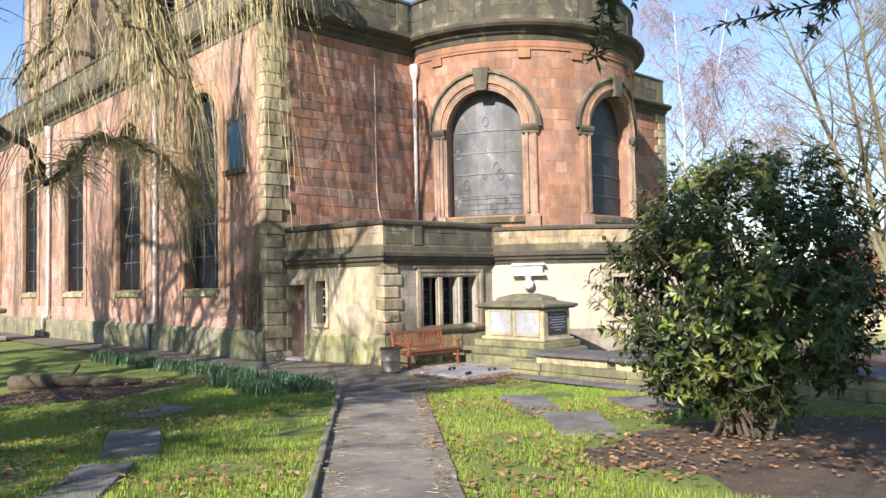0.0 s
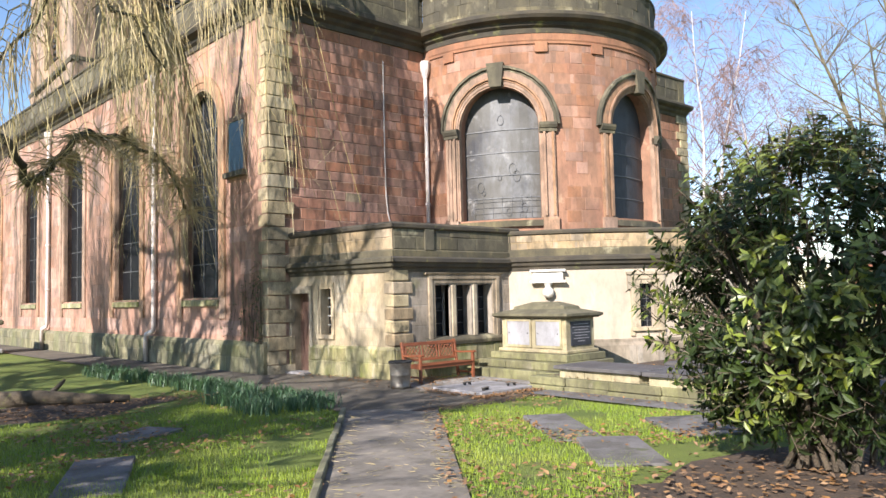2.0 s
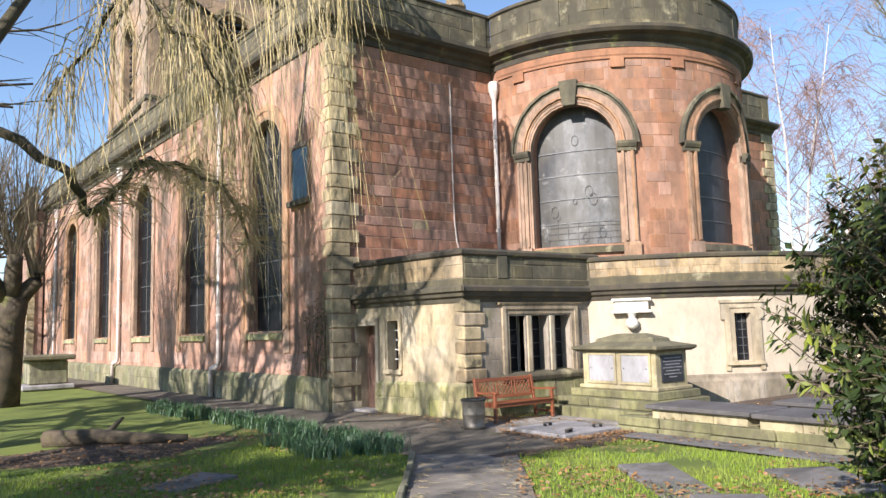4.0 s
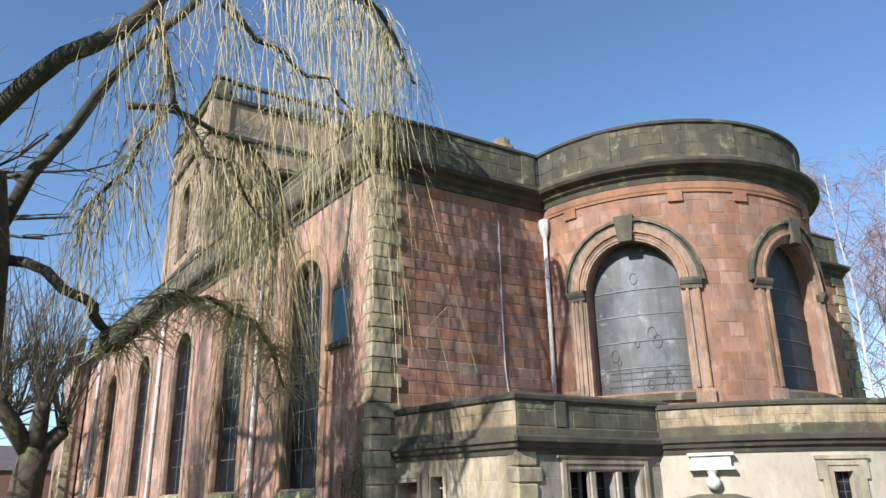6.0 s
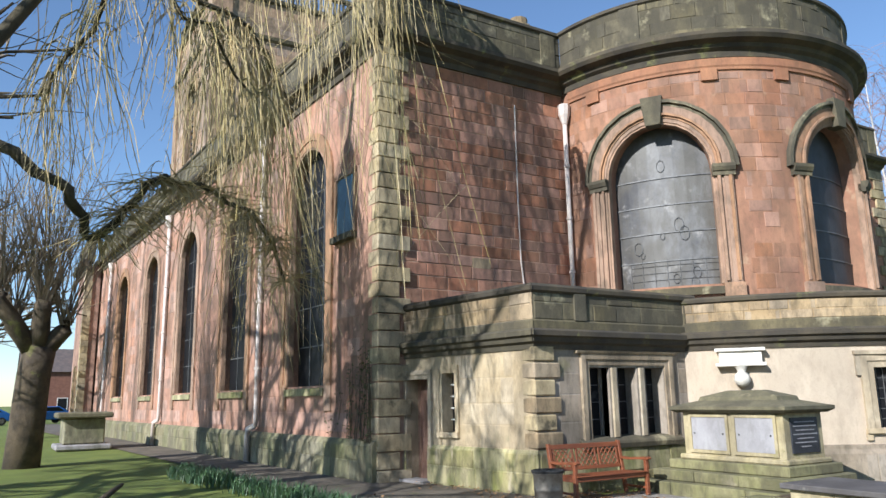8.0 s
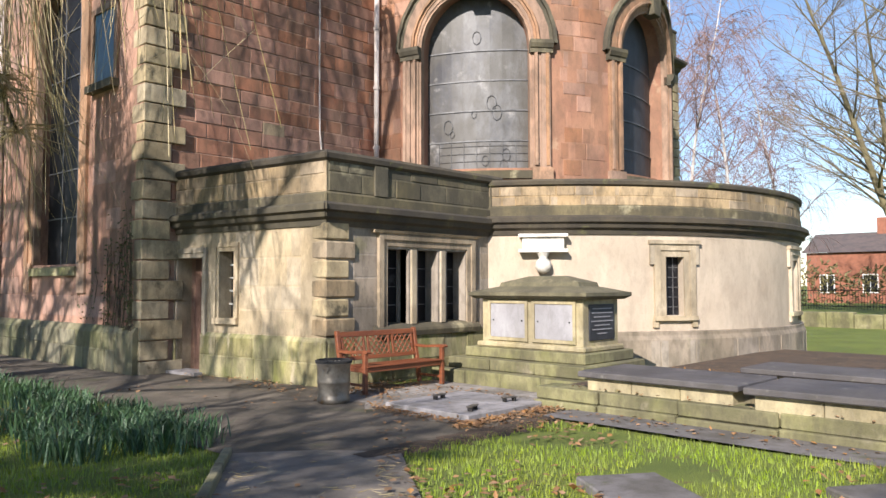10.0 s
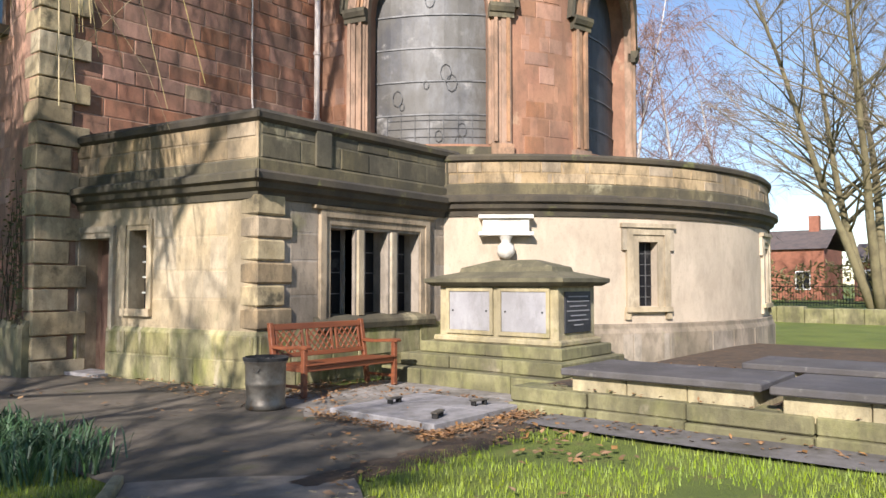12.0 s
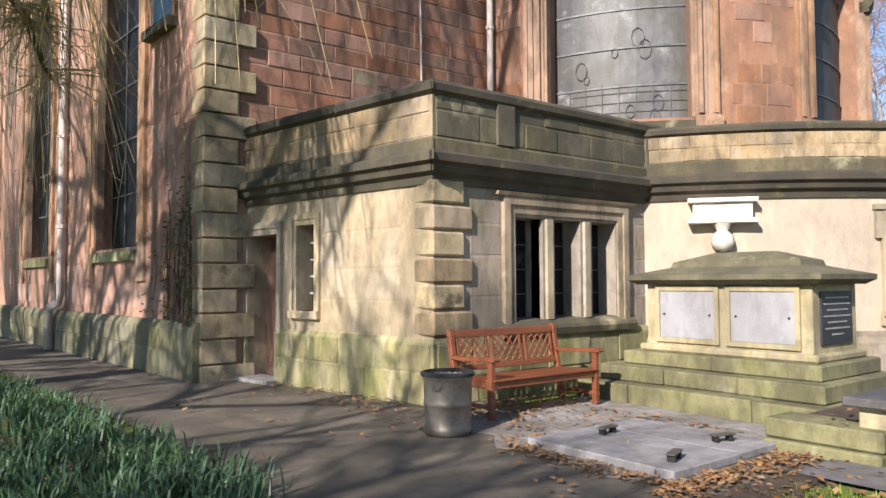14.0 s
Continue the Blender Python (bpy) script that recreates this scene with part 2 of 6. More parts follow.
PLINTH = material("grey_green_plinth", (0.27, 0.24, 0.15), (0.17, 0.17, 0.08), 0.93, 1.1, 0.6, (0.10, 0.09, 0.06), 0.3, 1.2, 0.5, 45, vary=0.15, streak=(1, 1, 0.4), grime=0.55)
QUOIN = material("lichen_quoin_stone", (0.50, 0.41, 0.26), (0.36, 0.285, 0.17), 0.92, 1.5, 0.6, (0.12, 0.10, 0.06), 0.35, 1.8, 0.45, 45, vary=0.15, grime=0.5)
TOWERS = material("tower_stone", (0.40, 0.28, 0.20), (0.30, 0.22, 0.15), 0.9, 0.5, 0.6, (0.16, 0.13, 0.1), 0.3, 0.5, 0.4, 30, vary=0.12, grime=0.5)
TOMB = material("tomb_sandstone", (0.46, 0.39, 0.24), (0.37, 0.31, 0.17), 0.9, 2.2, 0.5, (0.30, 0.27, 0.12), 0.3, 2.5, 0.4, 60, grime=0.4)
TOMB_LID = material("tomb_lid_stone", (0.17, 0.15, 0.09), (0.11, 0.10, 0.06), 0.92, 3, 0.6, (0.25, 0.22, 0.13), 0.35, 4, 0.5, 60, grime=0.4)
TOMB_STEP = material("green_step_stone", (0.26, 0.24, 0.12), (0.165, 0.16, 0.065), 0.93, 2.0, 0.6, (0.36, 0.32, 0.2), 0.32, 2.4, 0.5, 60, grime=0.55)
MARBLE = material("grey_inscription_slab", (0.38, 0.37, 0.38), (0.32, 0.31, 0.32), 0.6, 2, 0.5, (0.36, 0.35, 0.33), 0.25, 3, 0.1, 90, grime=0.25)
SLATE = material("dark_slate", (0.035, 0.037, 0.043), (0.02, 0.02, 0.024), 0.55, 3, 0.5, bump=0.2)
LEDGER = material("black_ledger_stone", (0.075, 0.07, 0.075), (0.12, 0.11, 0.11), 0.8, 2, 0.6, (0.2, 0.19, 0.17), 0.3, 6, 0.35, 70, grime=0.3)
FLAG = material("grey_flagstone", (0.33, 0.31, 0.31), (0.26, 0.245, 0.24), 0.85, 2.2, 0.5, (0.18, 0.17, 0.13), 0.25, 3, 0.3, 80, grime=0.4)
OLD_FLAG = material("sunk_gravestone", (0.19, 0.175, 0.17), (0.14, 0.13, 0.12), 0.9, 2.2, 0.5, (0.10, 0.11, 0.05), 0.35, 2.5, 0.4, 80, grime=0.5)
WHITE_STONE = material("white_monument_stone", (0.78, 0.74, 0.66), (0.68, 0.63, 0.54), 0.7, 4, 0.4, bump=0.15, grime=0.25)
TARMAC = material("worn_tarmac", (0.25, 0.215, 0.175), (0.18, 0.155, 0.13), 0.93, 1.2, 0.5, (0.33, 0.28, 0.2), 0.35, 2.6, 0.6, 160, bump_dist=0.006, grime=0.35)
# darker and browner than the path tarmac, with moss-green patches
YARD = material("dark_mossy_tarmac", (0.165, 0.135, 0.10), (0.10, 0.083, 0.062), 0.93, 0.9, 0.6, (0.10, 0.105, 0.035), 0.3, 1.1, 0.7, 120, bump_dist=0.008, grime=0.5)
APRON = material("worn_concrete", (0.34, 0.31, 0.28), (0.22, 0.195, 0.165), 0.9, 1.6, 0.5, (0.45, 0.43, 0.4), 0.3, 2.2, 0.4, 90, grime=0.45)
SOIL = material("leafy_soil", (0.10, 0.065, 0.04), (0.06, 0.042, 0.028), 0.95, 3, 0.5, (0.19, 0.115, 0.06), 0.4, 9, 0.8, 60, bump_dist=0.02)
GRASS_GROUND = material("mown_grass_ground", (0.15, 0.185, 0.028), (0.10, 0.135, 0.02), 0.95, 0.9, 0.5, (0.13, 0.11, 0.035), 0.35, 3.5, 0.9, 45, bump_dist=0.02)
BLADE = material("grass_blade", (0.19, 0.27, 0.03), (0.25, 0.29, 0.045), 0.7, 0.8, 0.5, bump=0, vary=0.3, specular=0.3)
LEAF_DEAD = material("fallen_leaf", (0.22, 0.11, 0.045), (0.30, 0.18, 0.085), 0.8, 8, 0.5, bump=0, vary=0.35)
DAFFODIL = material("daffodil_leaf", (0.055, 0.115, 0.05), (0.085, 0.15, 0.06), 0.5, 4, 0.5, bump=0, vary=0.25)
YELLOW = material("daffodil_bud", (0.65, 0.5, 0.05), rough=0.6, bump=0)
BARK = material("mossy_bark", (0.12, 0.09, 0.055), (0.065, 0.05, 0.035), 0.95, 3, 0.6, (0.17, 0.17, 0.05), 0.35, 2.2, 0.9, 40, bump_dist=0.03)
MOSS_BARK = material("pale_mossy_bark", (0.2, 0.17, 0.09), (0.12, 0.10, 0.055), 0.93, 1.5, 0.6, (0.10, 0.085, 0.06), 0.3, 2.5, 0.6, 40, bump_dist=0.02)
LIMB = material("willow_limb_bark", (0.085, 0.07, 0.04), (0.045, 0.038, 0.025), 0.93, 4, 0.6, (0.22, 0.2, 0.07), 0.3, 3.0, 0.8, 50, bump_dist=0.015)
TWIG = material("willow_twig", (0.44, 0.34, 0.18), (0.26, 0.22, 0.09), 0.75, 1.5, 0.6, bump=0, vary=0.3)
TWIG_DARK = material("bare_twig", (0.24, 0.19, 0.13), (0.16, 0.13, 0.085), 0.85, 1.5, 0.6, bump=0, vary=0.25)
BIRCH_TWIG = material("birch_twig", (0.30, 0.19, 0.16), (0.22, 0.14, 0.12), 0.85, 1.5, 0.6, bump=0, vary=0.25)
BIRCH = material("birch_bark", (0.66, 0.62, 0.57), (0.5, 0.46, 0.42), 0.8, 3, 0.5, (0.1, 0.09, 0.08), 0.25, 5, 0.3)
# laurel in two tones: dark for the shaded leaves, yellow-green for the sunlit ones
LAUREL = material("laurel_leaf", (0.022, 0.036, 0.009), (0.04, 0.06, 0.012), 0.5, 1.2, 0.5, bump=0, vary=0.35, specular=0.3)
LAUREL_SUNLIT = material("sunlit_laurel_leaf", (0.17, 0.19, 0.035), (0.12, 0.15, 0.03), 0.42, 1.5, 0.5, bump=0, vary=0.3)
NEEDLE = material("pine_needle", (0.022, 0.035, 0.015), (0.035, 0.05, 0.02), 0.7, 3, 0.5, bump=0, vary=0.3)
IVY = material("ivy_leaf", (0.08, 0.095, 0.03), (0.11, 0.10, 0.045), 0.6, 3, 0.5, bump=0, vary=0.35)
TEAK = material("red_stained_wood", (0.22, 0.068, 0.026), (0.14, 0.042, 0.018), 0.5, 5, 0.6, (0.2, 0.06, 0.02), 0.25, 8, 0.25, 90, streak=(0.3, 3, 3))
ZINC = material("galvanised_steel", (0.24, 0.22, 0.19), (0.13, 0.115, 0.095), 0.5, 6, 0.6, (0.2, 0.12, 0.06), 0.3, 6, 0.2, metal=0.75)
PIPE = material("pale_painted_pipe", (0.62, 0.55, 0.50), (0.5, 0.43, 0.38), 0.55, 4, 0.5, (0.3, 0.24, 0.2), 0.2, 5, 0.1)
LEAD = material("lead_roof", (0.2, 0.2, 0.21), (0.14, 0.14, 0.15), 0.6, 1, 0.5, metal=0.3)
IRON = material("black_iron", (0.02, 0.02, 0.02), (0.035, 0.03, 0.027), 0.6, 8, 0.5, metal=0.4)
# dark mottling paints branch shadow as well as soot on the sheet
GLAZE = material("weathered_shadow_mottled_sheet", (0.15, 0.148, 0.145), (0.025, 0.025, 0.03), 0.5, 0.75, 0.6, (0.26, 0.25, 0.24), 0.35, 2.2, 0.12, 30, grime=0.6)
GLAZE_DARK = material("dark_leaded_glass", (0.013, 0.013, 0.014), (0.008, 0.008, 0.01), 0.5, 1.5, 0.5, (0.05, 0.05, 0.05), 0.3, 2, 0.15, 30, specular=0.2)
GLAZE_BLUE = material("blue_painted_glass", (0.06, 0.13, 0.17), (0.03, 0.07, 0.1), 0.3, 2, 0.5, bump=0.05)
LEADING = material("lead_came", (0.16, 0.16, 0.16), (0.1, 0.1, 0.1), 0.55, 5, 0.5, bump=0, metal=0.4)
BLACK = material("dark_interior", (0.012, 0.011, 0.01), rough=0.9, bump=0)
DOOR = material("brown_door_wood", (0.20, 0.115, 0.085), (0.15, 0.085, 0.06), 0.75, 4, 0.6, bump=0.3, streak=(3, 3, 0.4))
BRICK_FAR = material("far_red_brick", (0.27, 0.12, 0.08), (0.2, 0.09, 0.06), 0.9, 3, 0.5, vary=0.15)
ROOF_FAR = material("far_slate_roof", (0.13, 0.10, 0.09), (0.09, 0.075, 0.07), 0.8, 2, 0.5)
CAR = material("blue_car_paint", (0.03, 0.12, 0.36), (0.025, 0.1, 0.3), 0.25, 1, 0.3, bump=0)
RUBBER = material("tyre_rubber", (0.02, 0.02, 0.02), rough=0.9, bump=0)
WHITE = material("white_paint", (0.75, 0.74, 0.70), (0.66, 0.65, 0.6), 0.6, 3, 0.4, bump=0.05)
HEDGE = material("bare_hedge_scrub", (0.24, 0.20, 0.09), (0.17, 0.15, 0.06), 0.9, 2, 0.5, bump=0, vary=0.3)


# ---- ground ----
def level(x, y):
    s = (x - 0.7) * 0.67 + (y - 0.2) * 0.74
    if s < 0:
        return 0.42
    return max(0.0, 0.42 * (1 - s / 13.5))


def axis_steps(a, b, fine, lo, hi):
    out, v = [], a
    while v < b:
        out.append(v)
        v += fine if lo <= v < hi else max(fine, min(60.0, (lo - v) * 0.5 if v < lo else (v - hi) * 0.4 + fine))
    return out + [b]


acc = Acc()
gx, gy = axis_steps(-1500, 1500, 0.5, -12, 34), axis_steps(-1500, 1500, 0.5, -12, 40)
acc.grid([[(x, y, level(x, y) - 0.004 + (0.016 * noise.noise((x * 0.9, y * 0.9, 1)) if -12 < x < 34 and -12 < y < 40 else 0) - 0.02) for x in gx] for y in gy])
ground = part("ground", acc, GRASS_GROUND, kind="structure", smooth=True)
tagged(ground, "mown churchyard grass with moss and bare patches", "ground")


def left_edge(t):
    return Vector((-6.0 + 14.13 * t, -8.5 + 19.78 * t, 0))


def right_edge(t):
    return Vector((-5.2 + 14.38 * t, -8.3 + 18.55 * t, 0))


acc = Acc()
rows = []
for k in range(61):
    t = k / 60
    a, b = left_edge(t), right_edge(t)
    row = []
    for q in range(7):
        p = a.lerp(b, q / 6) + Vector((0.05 * noise.noise((k * 0.8, 3, 1)), 0, 0)) * (q == 6)
        row.append((p.x, p.y, level(p.x, p.y) - 0.004 + 0.02 * math.sin(math.pi * q / 6)))
    rows.append(row[::-1])
acc.grid(rows)
path = part("path", acc, TARMAC, kind="structure", smooth=True)
tagged(path, "worn grey tarmac path between the grass plots", "path")

LANE = 0.0565
acc = Acc()
acc.grid([[(x, y, 0.004) for x in (8.05, 8.6, 9.2, 10.2, 11.0, 12.2)] for y in (10.35, 11.4, 12.4, 13.4, 14.6)])
acc.grid([[(x - LANE * (y - 17.6), y, 0.002) for x in (8.35, 9.2, 10.3, 11.4)] for y in (14.6, 17.0, 20.0, 26, 34, 44, 60, 75)])
court = part("pavement", acc, YARD, kind="structure")
tagged(court, "worn tarmac yard and lane along the church wall", "pavement")

# edging stones on the left of the path
EDGING = thing("path_edging", "low mossy stone edging along the path", "kerb", kind="structure")
u = (left_edge(1) - left_edge(0)).normalized()
side = Vector((-u.y, u.x, 0))
for k in range(27):
    a = left_edge(0) + u * (0.9 * k)
    b = a + u * 0.885
    acc = Acc()
    za, zb, h = level(a.x, a.y), level(b.x, b.y), 0.045 + rng.uniform(-0.012, 0.012)
    off = rng.uniform(-0.012, 0.012)
    prof = [(off, -0.1), (off, h), (off + 0.012, h + 0.01), (off + 0.06, h + 0.01), (off + 0.075, h), (off + 0.075, -0.1)]
    acc.grid([[a + side * d + Vector((0, 0, za + z)), b + side * d + Vector((0, 0, zb + z))] for d, z in prof])
    for p, z0 in ((a, za), (b, zb)):
        acc.face(*[p + side * d + Vector((0, 0, z0 + z)) for d, z in prof])
    part("edging_stone", acc, PLINTH, EDGING)
# ---- church: east wall, apse, nave ----
CHURCH = thing("church", "Georgian red sandstone church with rounded apse and parapets", "church")
EX, EY, NX = 10.05, 17.6, 10.05
EAST = line_wall(EX, EY, 29.4, EY)
acc = Acc()
slab(acc, EAST, 0, 19.35, 0, 0.7, -0.3, 9.2)
east_wall = part("east_wall", acc, MORTAR, CHURCH, "red sandstone block wall")
cells = list(courses(EAST, 0.5, 5.25, 2.4, 9.2, 0.27, 0.56, lambda a, b, c, e: False, 0.4, random.Random(3)))
stones("block", EAST, cells, RED, east_wall, 0.012, 300)
acc = Acc()
stone(acc, EAST, 2.3, 2.8, 4.36, 4.62, 0.022)
part("block", acc, BUFF, east_wall, "pale replacement block")
stones("far_block", EAST, courses(EAST, 13.6, 18.9, 3.0, 9.2, 0.4, 0.8), RED, east_wall, 0.012, 0)

# alternating quoins at the corner
quoins = thing("quoin_column", "", "")
quoins.parent = CHURCH
z, k = -0.1, 0
while z < 9.0:
    h = 0.335 + rng.uniform(-0.015, 0.015)
    w = 0.72 if k % 2 == 0 else 0.46
    acc = Acc()
    acc.box(EX - 0.025, EX + w, EY - 0.08, EY + (0.22 if k % 2 == 0 else 0.4), z + 0.012, z + h - 0.012)
    part("quoin", acc, QUOIN, quoins, bevel=0.01)
    z, k = z + h, k + 1
z, k = 3.0, 0
while z < 9.0:
    acc = Acc()
    acc.box(29.4 - (0.74 if k % 2 else 0.48), 29.47, EY - 0.07, EY + 0.5, z + 0.012, z + 0.32)
    part("quoin", acc, QUOIN, quoins, bevel=0.01)
    z, k = z + 0.335, k + 1

CORNICE = [(0.05, 8.95), (-0.05, 8.95), (-0.07, 9.08), (-0.16, 9.14), (-0.2, 9.22), (-0.36, 9.28), (-0.42, 9.36), (-0.42, 9.44), (-0.34, 9.48), (0.05, 9.5)]
FY, LEAN = 50.6, 0.0565
FX = NX - LEAN * (FY - EY)
NAVE = line_wall(FX, FY, NX, EY)
NL = math.hypot(FY - EY, NX - FX)


def along(y):
    """Distance along the nave wall from its far end."""
    return (FY - y) / (FY - EY) * NL


def nave_x(y):
    return NX - LEAN * (y - EY)


acc = Acc()
sweep(acc, EAST, 0, 5.15, CORNICE, m0=1)
part("cornice", acc, SOOT, CHURCH, "sooty moulded stone cornice")
acc = Acc()
sweep(acc, EAST, 13.4, 19.4, CORNICE)
part("cornice", acc, SOOT, CHURCH, "sooty moulded stone cornice")
acc = Acc()
sweep(acc, NAVE, 0, NL, CORNICE, m1=-1)
part("cornice", acc, SOOT, CHURCH, "sooty moulded stone cornice")


def parapet(P, s0, s1, z0, z1, n, proud, step, course=0.36, block=0.75, limit=120):
    acc = Acc()
    sweep(acc, P, s0, s1, [(-proud, z0), (-proud, z1 - 0.12), (0.35, z1 - 0.12), (0.35, z0)], n)
    wall = part("parapet", acc, DARK, CHURCH, "lichen-stained stone parapet")
    Q = lambda s, d, z: P(s, d - proud, z)
    stones("parapet_block", Q, courses(Q, s0, s1, z0 + 0.2, z1 - 0.12, course, block), DARK, wall, 0.012, limit)
    acc = Acc()
    sweep(acc, P, s0, s1, [(-proud - 0.03, z0), (-proud - 0.03, z0 + 0.2), (-proud, z0 + 0.22), (0.2, z0)], n)
    part("parapet_base", acc, DARK, wall)
    acc = Acc()
    sweep(acc, P, s0, s1, [(-proud, z1 - 0.14), (-proud - 0.06, z1 - 0.1), (-proud - 0.06, z1 - 0.03), (-proud - 0.02, z1), (0.4, z1), (0.4, z1 - 0.14)], n)
    part("coping", acc, SOOT, wall)
    for s in step:
        acc = Acc()
        slab(acc, P, s - 0.22, s + 0.22, -proud - 0.035, 0.1, z0 + 0.2, z1 - 0.13)
        part("pier", acc, DARK, wall)
    return wall


parapet(EAST, 0.0, 5.1, 9.48, 10.65, 1, 0.02, (0.25, 4.7))
parapet(EAST, 13.6, 19.35, 9.48, 10.65, 1, 0.02, (19.1,), limit=0)
parapet(NAVE, 0.0, NL - 0.02, 9.48, 10.65, 1, 0.02, (5.0, 11.0, 17.0, 23.0, NL - 0.25), limit=0)

# nave side wall, with tall round-headed windows
wins = [(along(y), 1.08, 1.9, 6.7, True) for y in (21.1, 26.4, 31.7, 37.3, 43.2)]
acc = Acc()
pierced(acc, NAVE, 0, NL, -0.3, 9.2, 0.7, wins, 4.0)
nave_wall = part("nave_wall", acc, RED_SMOOTH, CHURCH, "worn pink sandstone side wall")


def near_window(a, b, c, e):
    return any(a < w[0] + w[1] + 0.45 and b > w[0] - w[1] - 0.45 and e > w[2] - 0.5 and c < w[3] + w[1] + 0.4 for w in wins)


stones("wall_block", NAVE, courses(NAVE, 0.3, NL - 0.75, 0.9, 9.0, 0.42, 0.9, near_window), RED_SMOOTH, nave_wall, 0.004, 0, 0.002)
acc = Acc()
sweep(acc, NAVE, 0, NL, [(-0.12, -0.3), (-0.12, 0.68), (-0.06, 0.78), (0.1, 0.8), (0.1, -0.3)])
nave_plinth = part("plinth", acc, PLINTH, CHURCH, "green stained stone plinth")
NP = lambda s, d, z: NAVE(s, d - 0.12, z)
stones("plinth_stone", NP, courses(NP, 8, NL - 0.6, 0.0, 0.68, 0.34, 0.95), PLINTH, nave_plinth, 0.012, 150)


def arch_window(P, c, hw, zb, zs, width, proud, glaze, parent, stone_mat, cap=True, d=0.22, key=True, bars=4, mullions=0, sill_mat=None):
    win = thing("window", "", "")
    win.parent = parent
    acc = Acc()
    surround(acc, P, arch_line(c, hw, zb, zs), arch_line(c, hw + width, zb, zs), proud)
    part("surround", acc, stone_mat, win, "moulded sandstone surround")
    acc = Acc()
    surround(acc, P, arch_line(c, hw - 0.05, zb, zs), arch_line(c, hw + 0.03, zb, zs), 0.03, 0.12)
    part("inner_moulding", acc, BUFF_RED, win)
    for k in range(bars):
        top = zs + hw if k == bars - 1 else zb + (zs - zb) * (k + 1) / (bars - 1)
        bot = zb + (zs - zb) * k / (bars - 1)
        acc = Acc()
        if k == bars - 1:
            pane_panel(acc, P, c, hw, zs, zs, True, d)
        else:
            pane_panel(acc, P, c, hw, bot, top - 0.012, False, d + 0.004 * (k % 2))
        part("pane", acc, glaze, win)
    acc = Acc()
    for k in range(1, bars):
        zz = zb + (zs - zb) * k / (bars - 1)
        slab(acc, P, c - hw, c + hw, d - 0.02, d - 0.002, zz - 0.014, zz + 0.014, 6)
    for k in range(mullions):
        s = c - hw + 2 * hw * (k + 1) / (mullions + 1)
        slab(acc, P, s - 0.02, s + 0.02, d - 0.02, d - 0.002, zb, zs + 0.8 * hw)
    part("glazing_grid", acc, LEADING, win, "thin lead glazing bars")
    if cap:
        for sgn in (-1, 1):
            a, b = c + sgn * (hw - 0.02), c + sgn * (hw + width + 0.02)
            a, b = min(a, b), max(a, b)
            acc = Acc()
            sweep(acc, P, a - 0.03, b + 0.03, [(0.05, zs - 0.2), (-proud - 0.03, zs - 0.2), (-proud - 0.03, zs - 0.12), (-proud - 0.06, zs - 0.1), (-proud - 0.1, zs - 0.02), (-proud - 0.1, zs + 0.05), (0.05, zs + 0.06)], 3)
            part("impost", acc, DARK, win, "dark moulded impost")
    if key:
        acc = Acc()
        z0, z1 = zs + hw - 0.1, zs + hw + width + 0.22
        f = proud + 0.09
        q = [(c - 0.16, z0), (c + 0.16, z0), (c + 0.24, z1), (c - 0.24, z1)]
        acc.face(*[P(s, -f, z) for s, z in q])
        for i in range(4):
            a, b = q[i], q[(i + 1) % 4]
            acc.face(P(a[0], -f, a[1]), P(a[0], 0.1, a[1]), P(b[0], 0.1, b[1]), P(b[0], -f, b[1]))
        part("keystone", acc, DARK, win, "dark stone keystone", bevel=0.012)
    acc = Acc()
    sweep(acc, P, c - hw - 0.02, c + hw + 0.02, [(d + 0.02, zb - 0.22), (-proud - 0.02, zb - 0.22), (-proud - 0.02, zb - 0.06), (d + 0.02, zb + 0.02)], 6)
    part("sill", acc, sill_mat or DARK, win, "weathered stone sill")
    return win


for c, hw, zb, zs, _ in wins:
    arch_window(NAVE, c, hw, zb, zs, 0.36, 0.06, GLAZE_DARK, CHURCH, BUFF_RED, False, 0.28, False, 6, 2, MOSSY)
    for sgn in (-1, 1):
        acc = Acc()
        slab(acc, NAVE, c + sgn * (hw + 0.2) - 0.16, c + sgn * (hw + 0.2) + 0.16, -0.05, 0.1, 1.35, 1.96)
        part("apron_block", acc, BUFF_RED, CHURCH)

# small blue-glazed side opening by the corner
acc = Acc()
slab(acc, NAVE, along(19.55), along(18.5), -0.16, 0.0, 5.02, 5.16)
shelf = part("small_window", acc, DARK, CHURCH, "small window with blue glass and a stone shelf")
acc = Acc()
slab(acc, NAVE, along(19.48), along(18.6), -0.03, 0.0, 5.16, 6.5)
part("pane", acc, GLAZE_BLUE, shelf, "blue glass")
acc = Acc()
for a, b, c, e in ((19.55, 19.43, 5.16, 6.6), (18.62, 18.5, 5.16, 6.6), (19.55, 18.5, 6.5, 6.62)):
    slab(acc, NAVE, along(a), along(b), -0.06, 0.0, c, e)
part("frame", acc, BUFF_RED, shelf)

# west bay, standing forward of the side wall, with quoins, cornice and a dark doorway
BAY = line_wall(FX - 0.75, 54.4, FX - 0.75, FY - 0.6)
BL = 5.0
acc = Acc()
pierced(acc, BAY, 0, BL, -0.3, 9.2, 0.7, [(2.6, 0.6, 0.0, 2.9, True)], 1.0)
acc.box(FX - 0.05, FX + 0.8, FY - 0.6, FY - 0.1, -0.3, 9.2)
bay_wall = part("bay_wall", acc, RED_SMOOTH, CHURCH, "projecting west bay of pink sandstone")
acc = Acc()
sweep(acc, BAY, 0, BL + 0.42, CORNICE)
